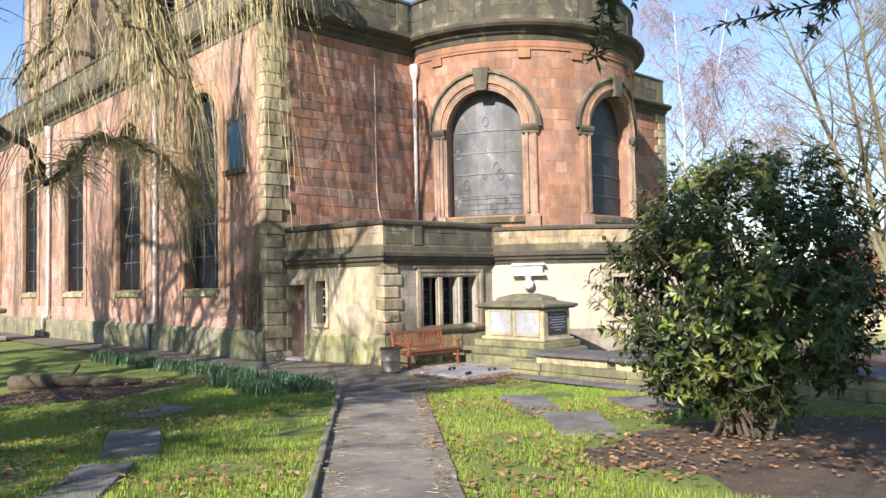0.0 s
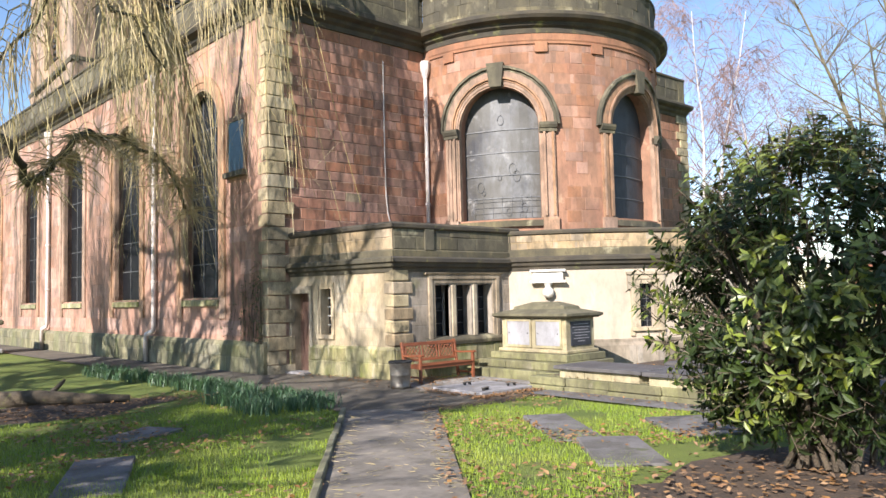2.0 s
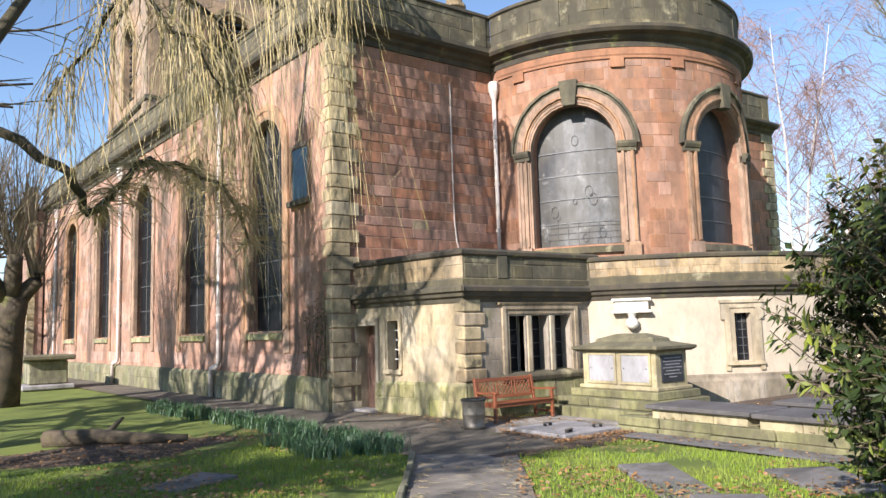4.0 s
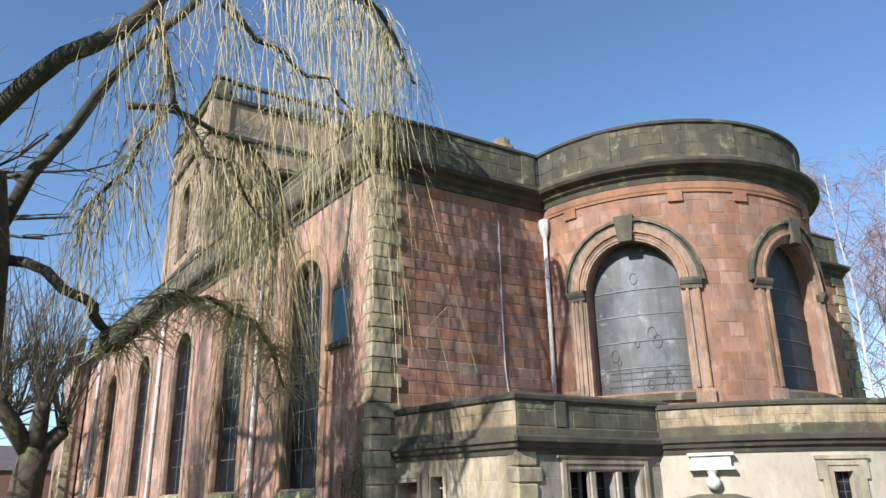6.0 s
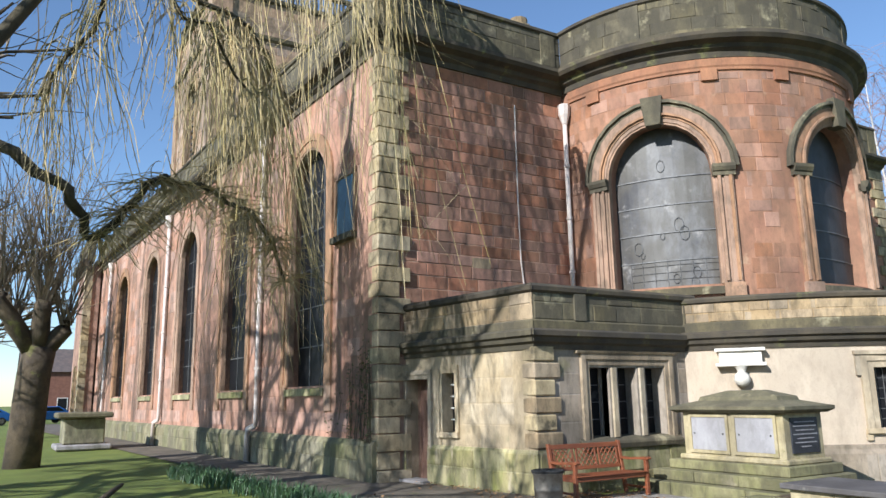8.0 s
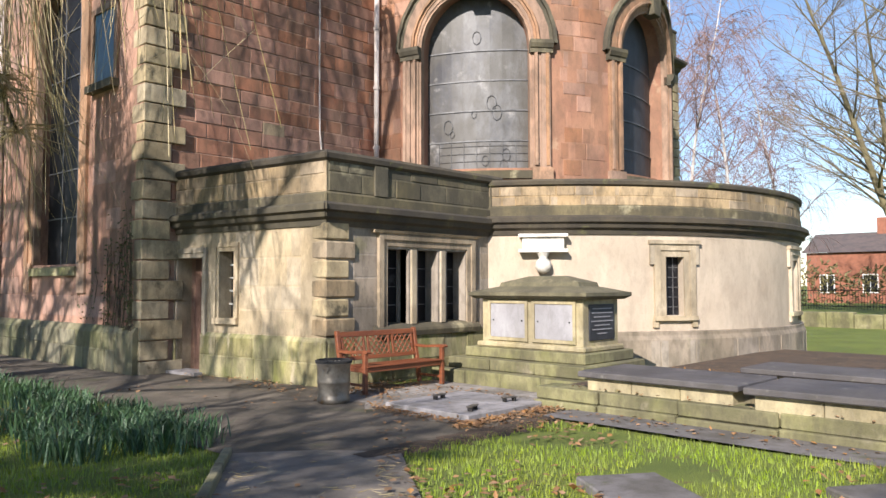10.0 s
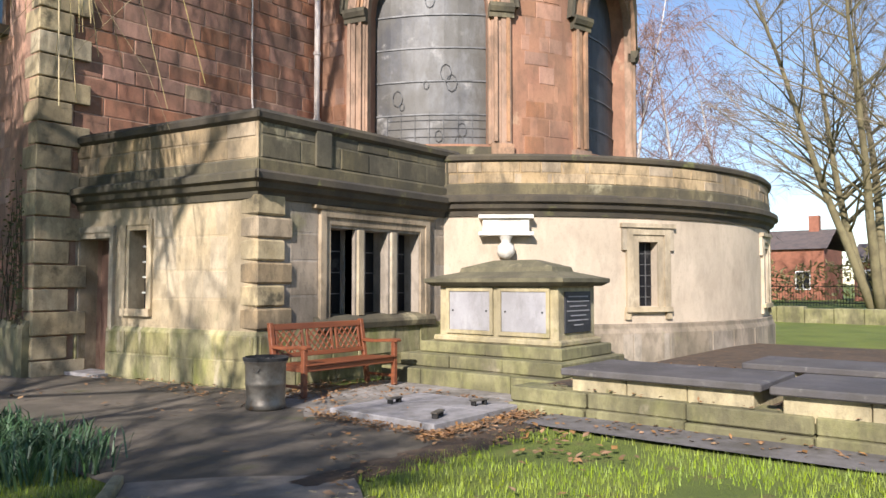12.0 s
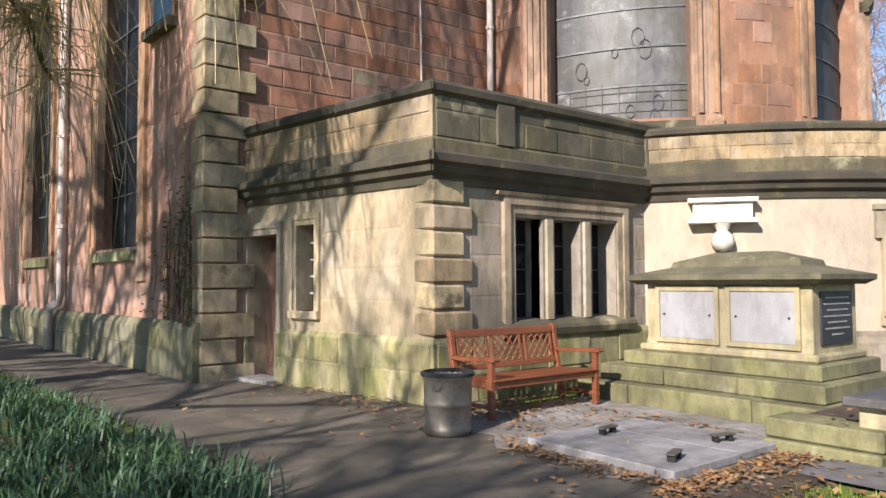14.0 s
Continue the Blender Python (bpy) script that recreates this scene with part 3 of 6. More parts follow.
part("cornice", acc, SOOT, CHURCH, "sooty moulded stone cornice")
parapet(BAY, 0.0, BL, 9.48, 10.65, 1, 0.02, (0.3, BL - 0.3), limit=0)
for k in range(27):
    acc = Acc()
    w = 0.74 if k % 2 else 0.48
    slab(acc, BAY, BL - w, BL + 0.07, -0.07, 0.3, k * 0.335 + 0.01, k * 0.335 + 0.325)
    part("quoin", acc, QUOIN, quoins)
acc = Acc()
surround(acc, BAY, arch_line(2.6, 0.6, 0.0, 2.9), arch_line(2.6, 0.85, 0.0, 2.9), 0.08)
blind = part("blind_arch", acc, BUFF, CHURCH, "dark arched doorway")
acc = Acc()
pane_panel(acc, BAY, 2.6, 0.6, 0.0, 2.9, True, 0.4)
part("door_panel", acc, BLACK, blind)

# closing walls, roof and tower
acc = Acc()
acc.box(FX + 0.1, 29.4, 53.7, 54.4, -0.3, 9.4)
acc.box(28.7, 29.4, EY + 0.7, 53.7, -0.3, 9.4)
part("rear_wall", acc, RED_SMOOTH, CHURCH)
acc = Acc()
acc.face((NX + 0.3, EY + 0.3, 9.6), (19.7, EY + 0.3, 10.4), (19.7, 54.0, 10.4), (FX + 0.3, 54.0, 9.6))
acc.face((19.7, EY + 0.3, 10.4), (29.1, EY + 0.3, 9.6), (29.1, 54.0, 9.6), (19.7, 54.0, 10.4))
part("roof", acc, LEAD, CHURCH, "low lead roof")
acc = Acc()
acc.lathe((15.3, 19.4, 10.6), [(0.0, 0), (0.3, 0), (0.28, 0.95), (0.36, 1.0), (0.36, 1.1), (0.25, 1.14), (0.25, 1.35), (0.2, 1.36), (0.0, 1.36)], 10)
part("chimney", acc, BUFF, CHURCH, "short stone chimney stack")

TOWER = thing("church_tower", "square weathered sandstone bell tower with a balustrade", "tower")
tx0, tx1, ty0, ty1 = 12.9, 23.1, 46.0, 56.2
TW, TOP = 10.2, 26.4
TF, TL = line_wall(tx0, ty0, tx1, ty0), line_wall(tx0, ty1, tx0, ty0)
acc = Acc()
for P in (TF, TL):
    pierced(acc, P, 0, TW, 9, TOP, 0.8, [(TW / 2, 1.2, 16.8, 20.8, True)], 2.0)
acc.box(tx1 - 0.8, tx1, ty0 + 0.8, ty1, 9, TOP)
acc.box(tx0 + 0.8, tx1 - 0.8, ty1 - 0.8, ty1, 9, TOP)
tower_wall = part("tower_wall", acc, TOWERS, TOWER)
for P in (TF, TL):
    stones("tower_block", P, courses(P, 1.0, TW - 1.0, 11, TOP - 1.2, 0.45, 0.95, lambda a, b, c, e: a < TW / 2 + 1.7 and b > TW / 2 - 1.7 and e > 16.3 and c < 22.6), TOWERS, tower_wall, 0.012, 0)
    acc = Acc()
    surround(acc, P, arch_line(TW / 2, 1.2, 16.8, 20.8), arch_line(TW / 2, 1.65, 16.8, 20.8), 0.12)
    bell = part("bell_opening", acc, BUFF, TOWER, "arched bell opening with louvres")
    for k in range(12):
        acc = Acc()
        slab(acc, P, TW / 2 - 1.2, TW / 2 + 1.2, 0.3, 0.45, 16.9 + k * 0.42, 17.05 + k * 0.42)
        part("louvre", acc, SLATE, bell)
    for z in (11.6, 15.6, 23.4, 26.0):
        acc = Acc()
        sweep(acc, P, -0.25, TW + 0.25, [(0.1, z), (-0.2, z + 0.15), (-0.25, z + 0.35), (0.1, z + 0.42)])
        part("string_course", acc, DARK, TOWER)
    for q in (0.5, TW - 0.5):
        acc = Acc()
        slab(acc, P, q - 0.55, q + 0.55, -0.15, 0.1, 9, TOP - 0.4)
        part("pilaster", acc, TOWERS, TOWER)
        acc = Acc()
        slab(acc, P, q - 0.45, q + 0.45, 0.0, 0.5, TOP, TOP + 1.5)
        part("pier", acc, DARK, TOWER)
    acc = Acc()
    slab(acc, P, 0, TW, 0, 0.35, TOP + 1.15, TOP + 1.35)
    part("handrail", acc, DARK, TOWER)
    for k in range(26):
        acc = Acc()
        p = P(1.1 + k * 0.32, 0.18, TOP)
        acc.lathe((p.x, p.y, p.z), [(0.08, 0), (0.06, 0.15), (0.12, 0.45), (0.06, 0.85), (0.08, 1.16)], 6)
        part("baluster", acc, DARK, TOWER)
acc = Acc()
acc.face((tx0, ty0, TOP - 0.1), (tx1, ty0, TOP - 0.1), (tx1, ty1, TOP - 0.1), (tx0, ty1, TOP - 0.1))
part("tower_roof", acc, LEAD, TOWER)

# apse
AX, AY, AR = 19.4, 17.6, 4.25
APSE = round_wall(AX, AY, AR)
arc = lambda deg, r=AR: radians(deg) * r
awins = [(arc(a), 1.19, 3.85, 6.4, True) for a in (-57, 3.5, 62)]
acc = Acc()
pierced(acc, APSE, arc(-90), arc(90), 0.0, 9.1, 0.6, awins, 0.25)
apse_wall = part("apse_wall", acc, APSE_RED, CHURCH, "curved orange sandstone apse wall")


def near_apse_window(a, b, c, e):
    for w in awins:
        if a < w[0] + w[1] + 0.34 and b > w[0] - w[1] - 0.34 and e > 3.3 and c < 6.5:
            return True
        if c >= 6.3:
            for q in (a, b, (a + b) / 2):
                for z in (c, e):
                    if math.hypot(q - w[0], z - 6.4) < 1.62:
                        return True
    return False


stones("block", APSE, courses(APSE, arc(-88), arc(40), 3.4, 8.62, 0.3, 0.52, near_apse_window, 0.35, random.Random(5)), APSE_RED, apse_wall, 0.008, 260, 0.004)
for w in awins:
    # windows turned from the sun get a dark pane colour for their shade
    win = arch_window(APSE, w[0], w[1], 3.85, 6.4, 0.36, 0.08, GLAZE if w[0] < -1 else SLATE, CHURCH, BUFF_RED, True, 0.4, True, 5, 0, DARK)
    # hood moulding over the arch and raised panels on the pilasters
    acc = Acc()
    surround(acc, APSE, arch_line(w[0], w[1] + 0.36, 6.4, 6.4), arch_line(w[0], w[1] + 0.5, 6.4, 6.4), 0.15)
    part("hood_moulding", acc, DARK, win, "dark weathered hood moulding")
    acc = Acc()
    surround(acc, APSE, arch_line(w[0], w[1] + 0.04, 6.45, 6.45), arch_line(w[0], w[1] + 0.14, 6.45, 6.45), 0.12)
    part("arch_roll", acc, BUFF_RED, win)
    for sg in (-1, 1):
        for off in (0.07, 0.3):
            acc = Acc()
            slab(acc, APSE, w[0] + sg * (w[1] + off) - 0.03, w[0] + sg * (w[1] + off) + 0.03, -0.105, 0.0, 3.9, 6.2)
            part("pilaster_fillet", acc, BUFF_RED, win)
        acc = Acc()
        slab(acc, APSE, w[0] + sg * (w[1] + 0.19) - 0.21, w[0] + sg * (w[1] + 0.19) + 0.21, -0.12, 0.0, 3.4, 3.86)
        part("pilaster_base", acc, BUFF_RED, win)
# pale patch repairs, lead lines and roundels of the near apse window
acc = Acc()
rr = random.Random(9)
for k in range(9):
    s, z = awins[0][0] + rr.uniform(-0.85, 0.85), rr.uniform(3.95, 6.9)
    w = rr.uniform(0.06, 0.2)
    n = 8
    pts = [(s + w * math.cos(2 * math.pi * i / n) * 0.7, z + w * math.sin(2 * math.pi * i / n)) for i in range(n + 1)]
    for p, q in zip(pts, pts[1:]):
        acc.tube([APSE(p[0], 0.385, p[1]), APSE(q[0], 0.385, q[1])], 0.007, 0.007, 4, False)
for k in range(4):
    for s in range(7):
        q = awins[0][0] - 0.9 + s * 0.3
        z = 3.9 + k * 0.16
        acc.tube([APSE(q, 0.387, z), APSE(q + 0.28, 0.387, z)], 0.005, 0.005, 4, False)
        acc.tube([APSE(q, 0.387, z), APSE(q, 0.387, z + 0.16)], 0.005, 0.005, 4, False)
part("window_leading", acc, LEADING, CHURCH, "lead lines of a figured window", kind="stuff")
n = 48
acc = Acc()
sweep(acc, APSE, arc(-88), arc(88), CORNICE, n)
part("cornice", acc, SOOT, CHURCH, "sooty curved moulded cornice")
acc = Acc()
sweep(acc, APSE, arc(-86), arc(86), [(0.02, 8.66), (-0.04, 8.66), (-0.04, 8.72), (-0.06, 8.76), (-0.06, 8.93), (0.02, 8.95)], n)
part("frieze", acc, APSE_RED, CHURCH)
for a in (-76, -40, -18, 18, 40):
    acc = Acc()
    slab(acc, APSE, arc(a) - 0.17, arc(a) + 0.17, -0.07, 0.02, 8.42, 8.7, 2)
    part("corbel_block", acc, APSE_RED, CHURCH)
parapet(APSE, arc(-89), arc(89), 9.48, 10.65, n, 0.04, (arc(-62), arc(-20), arc(20)), limit=90)
acc = Acc()
acc.face(*[APSE(arc(-90 + 7.5 * k), 0.3, 9.7) for k in range(25)])
part("apse_roof", acc, LEAD, CHURCH)

# bleached strip, rainwater pipe in the corner, and the cable
PIPES = thing("corner_downpipe", "pale painted rainwater downpipe in the apse corner", "downpipe")
acc = Acc()
acc.tube([(15.02, 17.36, 3.2), (15.02, 17.36, 8.15)], 0.055, 0.055, 10)
part("pipe", acc, PIPE, PIPES, smooth=True)
acc = Acc()
acc.lathe((15.02, 17.36, 8.1), [(0.06, 0), (0.14, 0.25), (0.15, 0.5), (0.12, 0.52), (0.1, 0.4), (0, 0.4)], 8)
part("hopper", acc, PIPE, PIPES)
for z in (4.4, 5.7, 7.0):
    acc = Acc()
    acc.lathe((15.02, 17.36, z), [(0.05, 0), (0.075, 0.01), (0.075, 0.07), (0.05, 0.08)], 10)
    part("collar", acc, PIPE, PIPES)
cable = Acc()
cable.tube([(13.66, 17.57, 8.42), (13.66, 17.57, 6.0), (13.68, 17.57, 4.6), (13.74, 17.57, 4.1), (13.9, 17.57, 3.6)], 0.018, 0.018, 5)
tagged(part("wall_cable", cable, PIPE), "thin grey cable clipped to the red wall", "cable")
for y in (24.0, 34.4, 46.3):
    px = nave_x(y) - 0.11
    dp = thing("wall_downpipe", "pale downpipe with hopper on the nave wall", "downpipe", "downpipes of the nave")
    acc = Acc()
    acc.tube([(px, y, 8.6), (px, y, 1.1), (px - 0.04, y, 0.95), (px - 0.14, y + 0.25, 0.85), (px - 0.14, y + 0.3, 0.7), (px - 0.14, y + 0.3, 0.02)], 0.075, 0.075, 8)
    part("pipe", acc, PIPE, dp, smooth=True)
    acc = Acc()
    acc.lathe((px, y, 8.4), [(0.08, 0), (0.17, 0.2), (0.18, 0.5), (0.0, 0.5)], 8)
    part("hopper", acc, PIPE, dp)
    for z in (2.4, 4.2, 6.0, 7.6):
        acc = Acc()
        acc.lathe((px, y, z), [(0.07, 0), (0.1, 0.01), (0.1, 0.08), (0.07, 0.09)], 8)
        part("collar", acc, PIPE, dp)

# ---- vestry annex ----
ANNEX = thing("vestry_annex", "single-storey stone vestry with parapet and mossy plinth", "annex")
VL = line_wall(10.68, 17.62, 11.25, 14.1)
VLN = math.hypot(0.57, 3.52)
VF = line_wall(11.25, 14.1, 15.6, 14.1)


def sl(y):
    return (17.62 - y) / 3.52 * VLN


acc = Acc()
pierced(acc, VL, 0, VLN, -0.3, 2.45, 0.45, [(sl(17.22), 0.34, 0.0, 1.95, False), (sl(16.28), 0.18, 0.96, 2.04, False)], 0.5)
wl = part("west_face", acc, CREAM, ANNEX, "cream ashlar face with peeling limewash")
# front takes a greyer ashlar than the sunlit west face, shade painted in
acc = Acc()
pierced(acc, VF, 0, 4.35, -0.3, 2.45, 0.45, [(1.42, 0.235, 0.86, 2.06, False), (2.09, 0.235, 0.86, 2.06, False), (2.78, 0.235, 0.86, 2.06, False)], 0.5)
wf = part("front_face", acc, GREY_FACE, ANNEX, "cream ashlar face greyed for shade, with a three-light window")
stones("ashlar", VL, courses(VL, 1.55, VLN - 0.5, 0.72, 2.4, 0.42, 0.7, None, 0.2), CREAM, wl, 0.003, 60, 0.001)
stones("ashlar", VF, courses(VF, 0.5, 0.98, 0.72, 2.4, 0.42, 0.7, None, 0.2), GREY_FACE, wf, 0.003, 60, 0.001)
stones("ashlar", VF, courses(VF, 3.4, 3.95, 0.72, 2.4, 0.42, 0.7, None, 0.2), GREY_FACE, wf, 0.003, 60, 0.001)
for P, a, b, gap in ((VL, 0.0, VLN, (sl(17.22) - 0.34, sl(17.22) + 0.34)), (VF, 0.0, 4.3, None)):
    runs = [(a, b)] if gap is None else [(a, gap[0]), (gap[1], b)]
    for s0, s1 in runs:
        acc = Acc()
        sweep(acc, P, s0, s1, [(0.1, -0.2), (-0.05, -0.2), (-0.05, 0.66), (-0.02, 0.71), (0.1, 0.71)], m0=1 if P is VF else 0, m1=-1 if P is VL and s1 > 3 else 0)
        pl = part("plinth", acc, MOSSY, ANNEX, "moss-green stone plinth")
        Q = lambda s, d, z, P=P: P(s, d - 0.05, z)
        stones("plinth_stone", Q, courses(Q, s0, s1, 0.0, 0.66, 0.33, 0.62), MOSSY, pl, 0.008)
# rusticated corner
for k in range(6):
    acc = Acc()
    z0 = 0.72 + k * 0.285
    w = 0.52 if k % 2 == 0 else 0.4
    M = Matrix.Translation((11.25, 14.1, 0))
    acc.box(-0.045, w, -0.045, w + 0.1, z0 + 0.012, z0 + 0.273, M)
    part("quoin", acc, QUOIN if k % 2 else BUFF, ANNEX, bevel=0.022)
VC = [(0.05, 2.36), (-0.03, 2.36), (-0.05, 2.44), (-0.12, 2.48), (-0.14, 2.55), (-0.2, 2.58), (-0.2, 2.66), (-0.13, 2.7), (0.05, 2.71)]
for P, a, b in ((VL, 0.0, VLN), (VF, 0.0, 4.1)):
    acc = Acc()
    # front cornice and parapet use darker stone colours to carry that face's shade
    mi = {"m1": -1} if P is VL else {"m0": 1}
    sweep(acc, P, a, b, VC, **mi)
    part("cornice", acc, SOOT if P is VF else DARK, ANNEX, "mossy moulded stone cornice")
    s0, s1 = (0.0, VLN) if P is VL else (0.0, 3.95)
    acc = Acc()
    sweep(acc, P, s0, s1, [(-0.04, 2.7), (-0.04, 3.34), (0.3, 3.34), (0.3, 2.7)], **mi)
    pw = part("parapet", acc, DARK if P is VF else BUFF, ANNEX, "stained stone parapet")
    Q = lambda s, d, z, P=P: P(s, d - 0.04, z)
    stones("parapet_block", Q, courses(Q, s0, s1, 2.86, 3.32, 0.3, 0.6), DARK if P is VF else BUFF, pw, 0.01)
    acc = Acc()
    sweep(acc, P, s0, s1, [(-0.075, 2.7), (-0.075, 2.83), (-0.045, 2.86), (0.0, 2.86), (0.0, 2.7)], **mi)
    part("parapet_base", acc, DARK, pw)
    acc = Acc()
    sweep(acc, P, s0, s1, [(-0.04, 3.31), (-0.1, 3.35), (-0.11, 3.42), (-0.06, 3.47), (0.34, 3.47), (0.34, 3.31)], **mi)
    part("coping", acc, SOOT, pw, "black sooty coping")
for s in (1.0, 3.75):
    acc = Acc()
    slab(acc, VF, s - 0.13, s + 0.13, -0.085, 0.0, 2.86, 3.33)
    part("pier", acc, DARK, ANNEX)
acc = Acc()
acc.face((10.7, 17.6, 2.9), (11.3, 14.2, 2.9), (15.6, 14.2, 2.9), (15.6, 17.6, 2.9))
part("annex_roof", acc, LEAD, ANNEX)
# three-light window
TRI = thing("mullioned_window", "", "")
TRI.parent = ANNEX
acc = Acc()
surround(acc, VF, [(1.17, 0.82), (1.17, 2.1), (3.03, 2.1), (3.03, 0.82)], [(0.98, 0.82), (0.98, 2.3), (3.22, 2.3), (3.22, 0.82)], 0.06)
part("surround", acc, BUFF, TRI, "worn stone architrave")
for c in (1.755, 2.435):
    acc = Acc()
    acc.grid([[VF(c + s, d, z) for s, d in ((-0.1, 0.2), (-0.1, 0.06), (-0.05, -0.03), (0.05, -0.03), (0.1, 0.06), (0.1, 0.2))] for z in (2.06, 0.86)])
    part("mullion", acc, CREAM, TRI, "pale stone mullion")
acc = Acc()
sweep(acc, VF, 0.9, 3.3, [(0.1, 0.68), (-0.1, 0.68), (-0.12, 0.76), (-0.1, 0.8), (0.0, 0.86), (0.3, 0.88)])
part("sill", acc, DARK, TRI, "mossy sill")
acc = Acc()
sweep(acc, VF, 0.86, 3.34, [(0.05, 2.3), (-0.08, 2.3), (-0.1, 2.34), (0.05, 2.36)])
part("head_moulding", acc, BUFF, TRI)
for c in (1.42, 2.09, 2.78):
    acc = Acc()
    slab(acc, VF, c - 0.235, c + 0.235, 0.3, 0.32, 0.86, 2.06)
    p = part("pane", acc, GLAZE_DARK, TRI)
    acc = Acc()
    for k in range(1, 4):
        slab(acc, VF, c - 0.235, c + 0.235, 0.285, 0.3, 0.86 + k * 0.3 - 0.008, 0.86 + k * 0.3 + 0.008)
    slab(acc, VF, c - 0.008, c + 0.008, 0.285, 0.3, 0.86, 2.06)
    part("leading", acc, LEADING, p)
# door and narrow window on the west face
acc = Acc()
c = sl(17.22)
surround(acc, VL, [(c - 0.34, 0.0), (c - 0.34, 1.95), (c + 0.34, 1.95), (c + 0.34, 0.0)], [(c - 0.44, 0.0), (c - 0.44, 2.12), (c + 0.46, 2.12), (c + 0.46, 0.0)], 0.05)
door = part("door", acc, CREAM, ANNEX, "brown wooden door, ajar in a stone frame")
for k in range(4):
    acc = Acc()
    slab(acc, VL, c - 0.34 + k * 0.17 + 0.003, c - 0.34 + k * 0.17 + 0.167, 0.34, 0.38, 0.03, 1.95)
    part("plank", acc, DOOR, door)
acc = Acc()
slab(acc, VL, c - 0.42, c + 0.42, -0.22, 0.2, -0.1, 0.05)
part("doorstep", acc, FLAG, door, "worn stone doorstep")
acc = Acc()
c = sl(16.28)
surround(acc, VL, [(c - 0.18, 0.96), (c - 0.18, 2.04), (c + 0.18, 2.04), (c + 0.18, 0.96)], [(c - 0.3, 0.96), (c - 0.3, 2.18), (c + 0.3, 2.18), (c + 0.3, 0.96)], 0.04)
nw = part("narrow_window", acc, CREAM, ANNEX, "narrow barred window in a pale frame")
acc = Acc()
slab(acc, VL, c - 0.18, c + 0.18, 0.24, 0.26, 0.96, 2.04)
part("pane", acc, GLAZE_DARK, nw)
acc = Acc()
for k in range(1, 5):
    slab(acc, VL, c - 0.18, c + 0.18, 0.2, 0.225, 0.96 + k * 0.216 - 0.012, 0.96 + k * 0.216 + 0.012)
slab(acc, VL, c - 0.012, c + 0.012, 0.2, 0.225, 0.96, 2.04)
part("glazing_grid", acc, WHITE, nw, "white glazing bars")
acc = Acc()
slab(acc, VL, c - 0.3, c + 0.3, -0.07, 0.2, 0.86, 0.96)
part("sill", acc, CREAM, nw)

# ---- rounded lower storey round the apse ----
CRYPT = thing("apse_base", "curved cream-rendered lower storey with stone parapet", "church")
CX, CY, CR = 20.3, 17.0, 6.15
CW = round_wall(CX, CY, CR)
ca = lambda deg: radians(deg) * CR
cwins = [(ca(a), 0.19, 0.93, 1.99, False) for a in (-30, 7, 44)]
acc = Acc()
pierced(acc, CW, ca(-62), ca(95), -0.3, 2.5, 0.45, cwins, 0.2)
cw = part("curved_wall", acc, RENDER, CRYPT, "smooth cream render")
acc = Acc()
sweep(acc, CW, ca(-62), ca(95), [(0.1, -0.2), (-0.09, -0.2), (-0.09, 0.5), (-0.05, 0.58), (-0.05, 0.64), (0.1, 0.68)], 60)
cp = part("plinth", acc, GREY_FACE, CRYPT, "grey stained stone plinth")
Q = lambda s, d, z: CW(s, d - 0.09, z)
stones("plinth_stone", Q, courses(Q, ca(-60), ca(30), 0.0, 0.5, 0.5, 0.8), GREY_FACE, cp, 0.006)
acc = Acc()
sweep(acc, CW, ca(-62), ca(95), [(d, z + 0.02) for d, z in VC], 60)
part("cornice", acc, SOOT, CRYPT, "sooty curved cornice")
acc = Acc()
sweep(acc, CW, ca(-62), ca(95), [(-0.02, 2.72), (-0.02, 3.28), (0.35, 3.28), (0.35, 2.72)], 60)
pw = part("parapet", acc, BUFF, CRYPT, "stained buff stone parapet")
Q = lambda s, d, z: CW(s, d - 0.02, z)
stones("parapet_block", Q, courses(Q, ca(-62), ca(60), 2.9, 3.26, 0.18, 0.5), BUFF, pw, 0.008, 200)
acc = Acc()
sweep(acc, CW, ca(-62), ca(95), [(-0.05, 2.72), (-0.05, 2.88), (-0.02, 2.91), (0.1, 2.9), (0.1, 2.72)], 60)
part("parapet_base", acc, DARK, pw)
acc = Acc()
sweep(acc, CW, ca(-62), ca(95), [(-0.02, 3.25), (-0.07, 3.28), (-0.08, 3.34), (-0.04, 3.38), (0.4, 3.38), (0.4, 3.25)], 60)
part("coping", acc, SOOT, pw)
acc = Acc()
acc.face(*[CW(ca(-62 + 6.28 * k), 0.3, 3.2) for k in range(26)], Vector((AX, AY, 3.2)))
part("flat_roof", acc, LEAD, CRYPT)
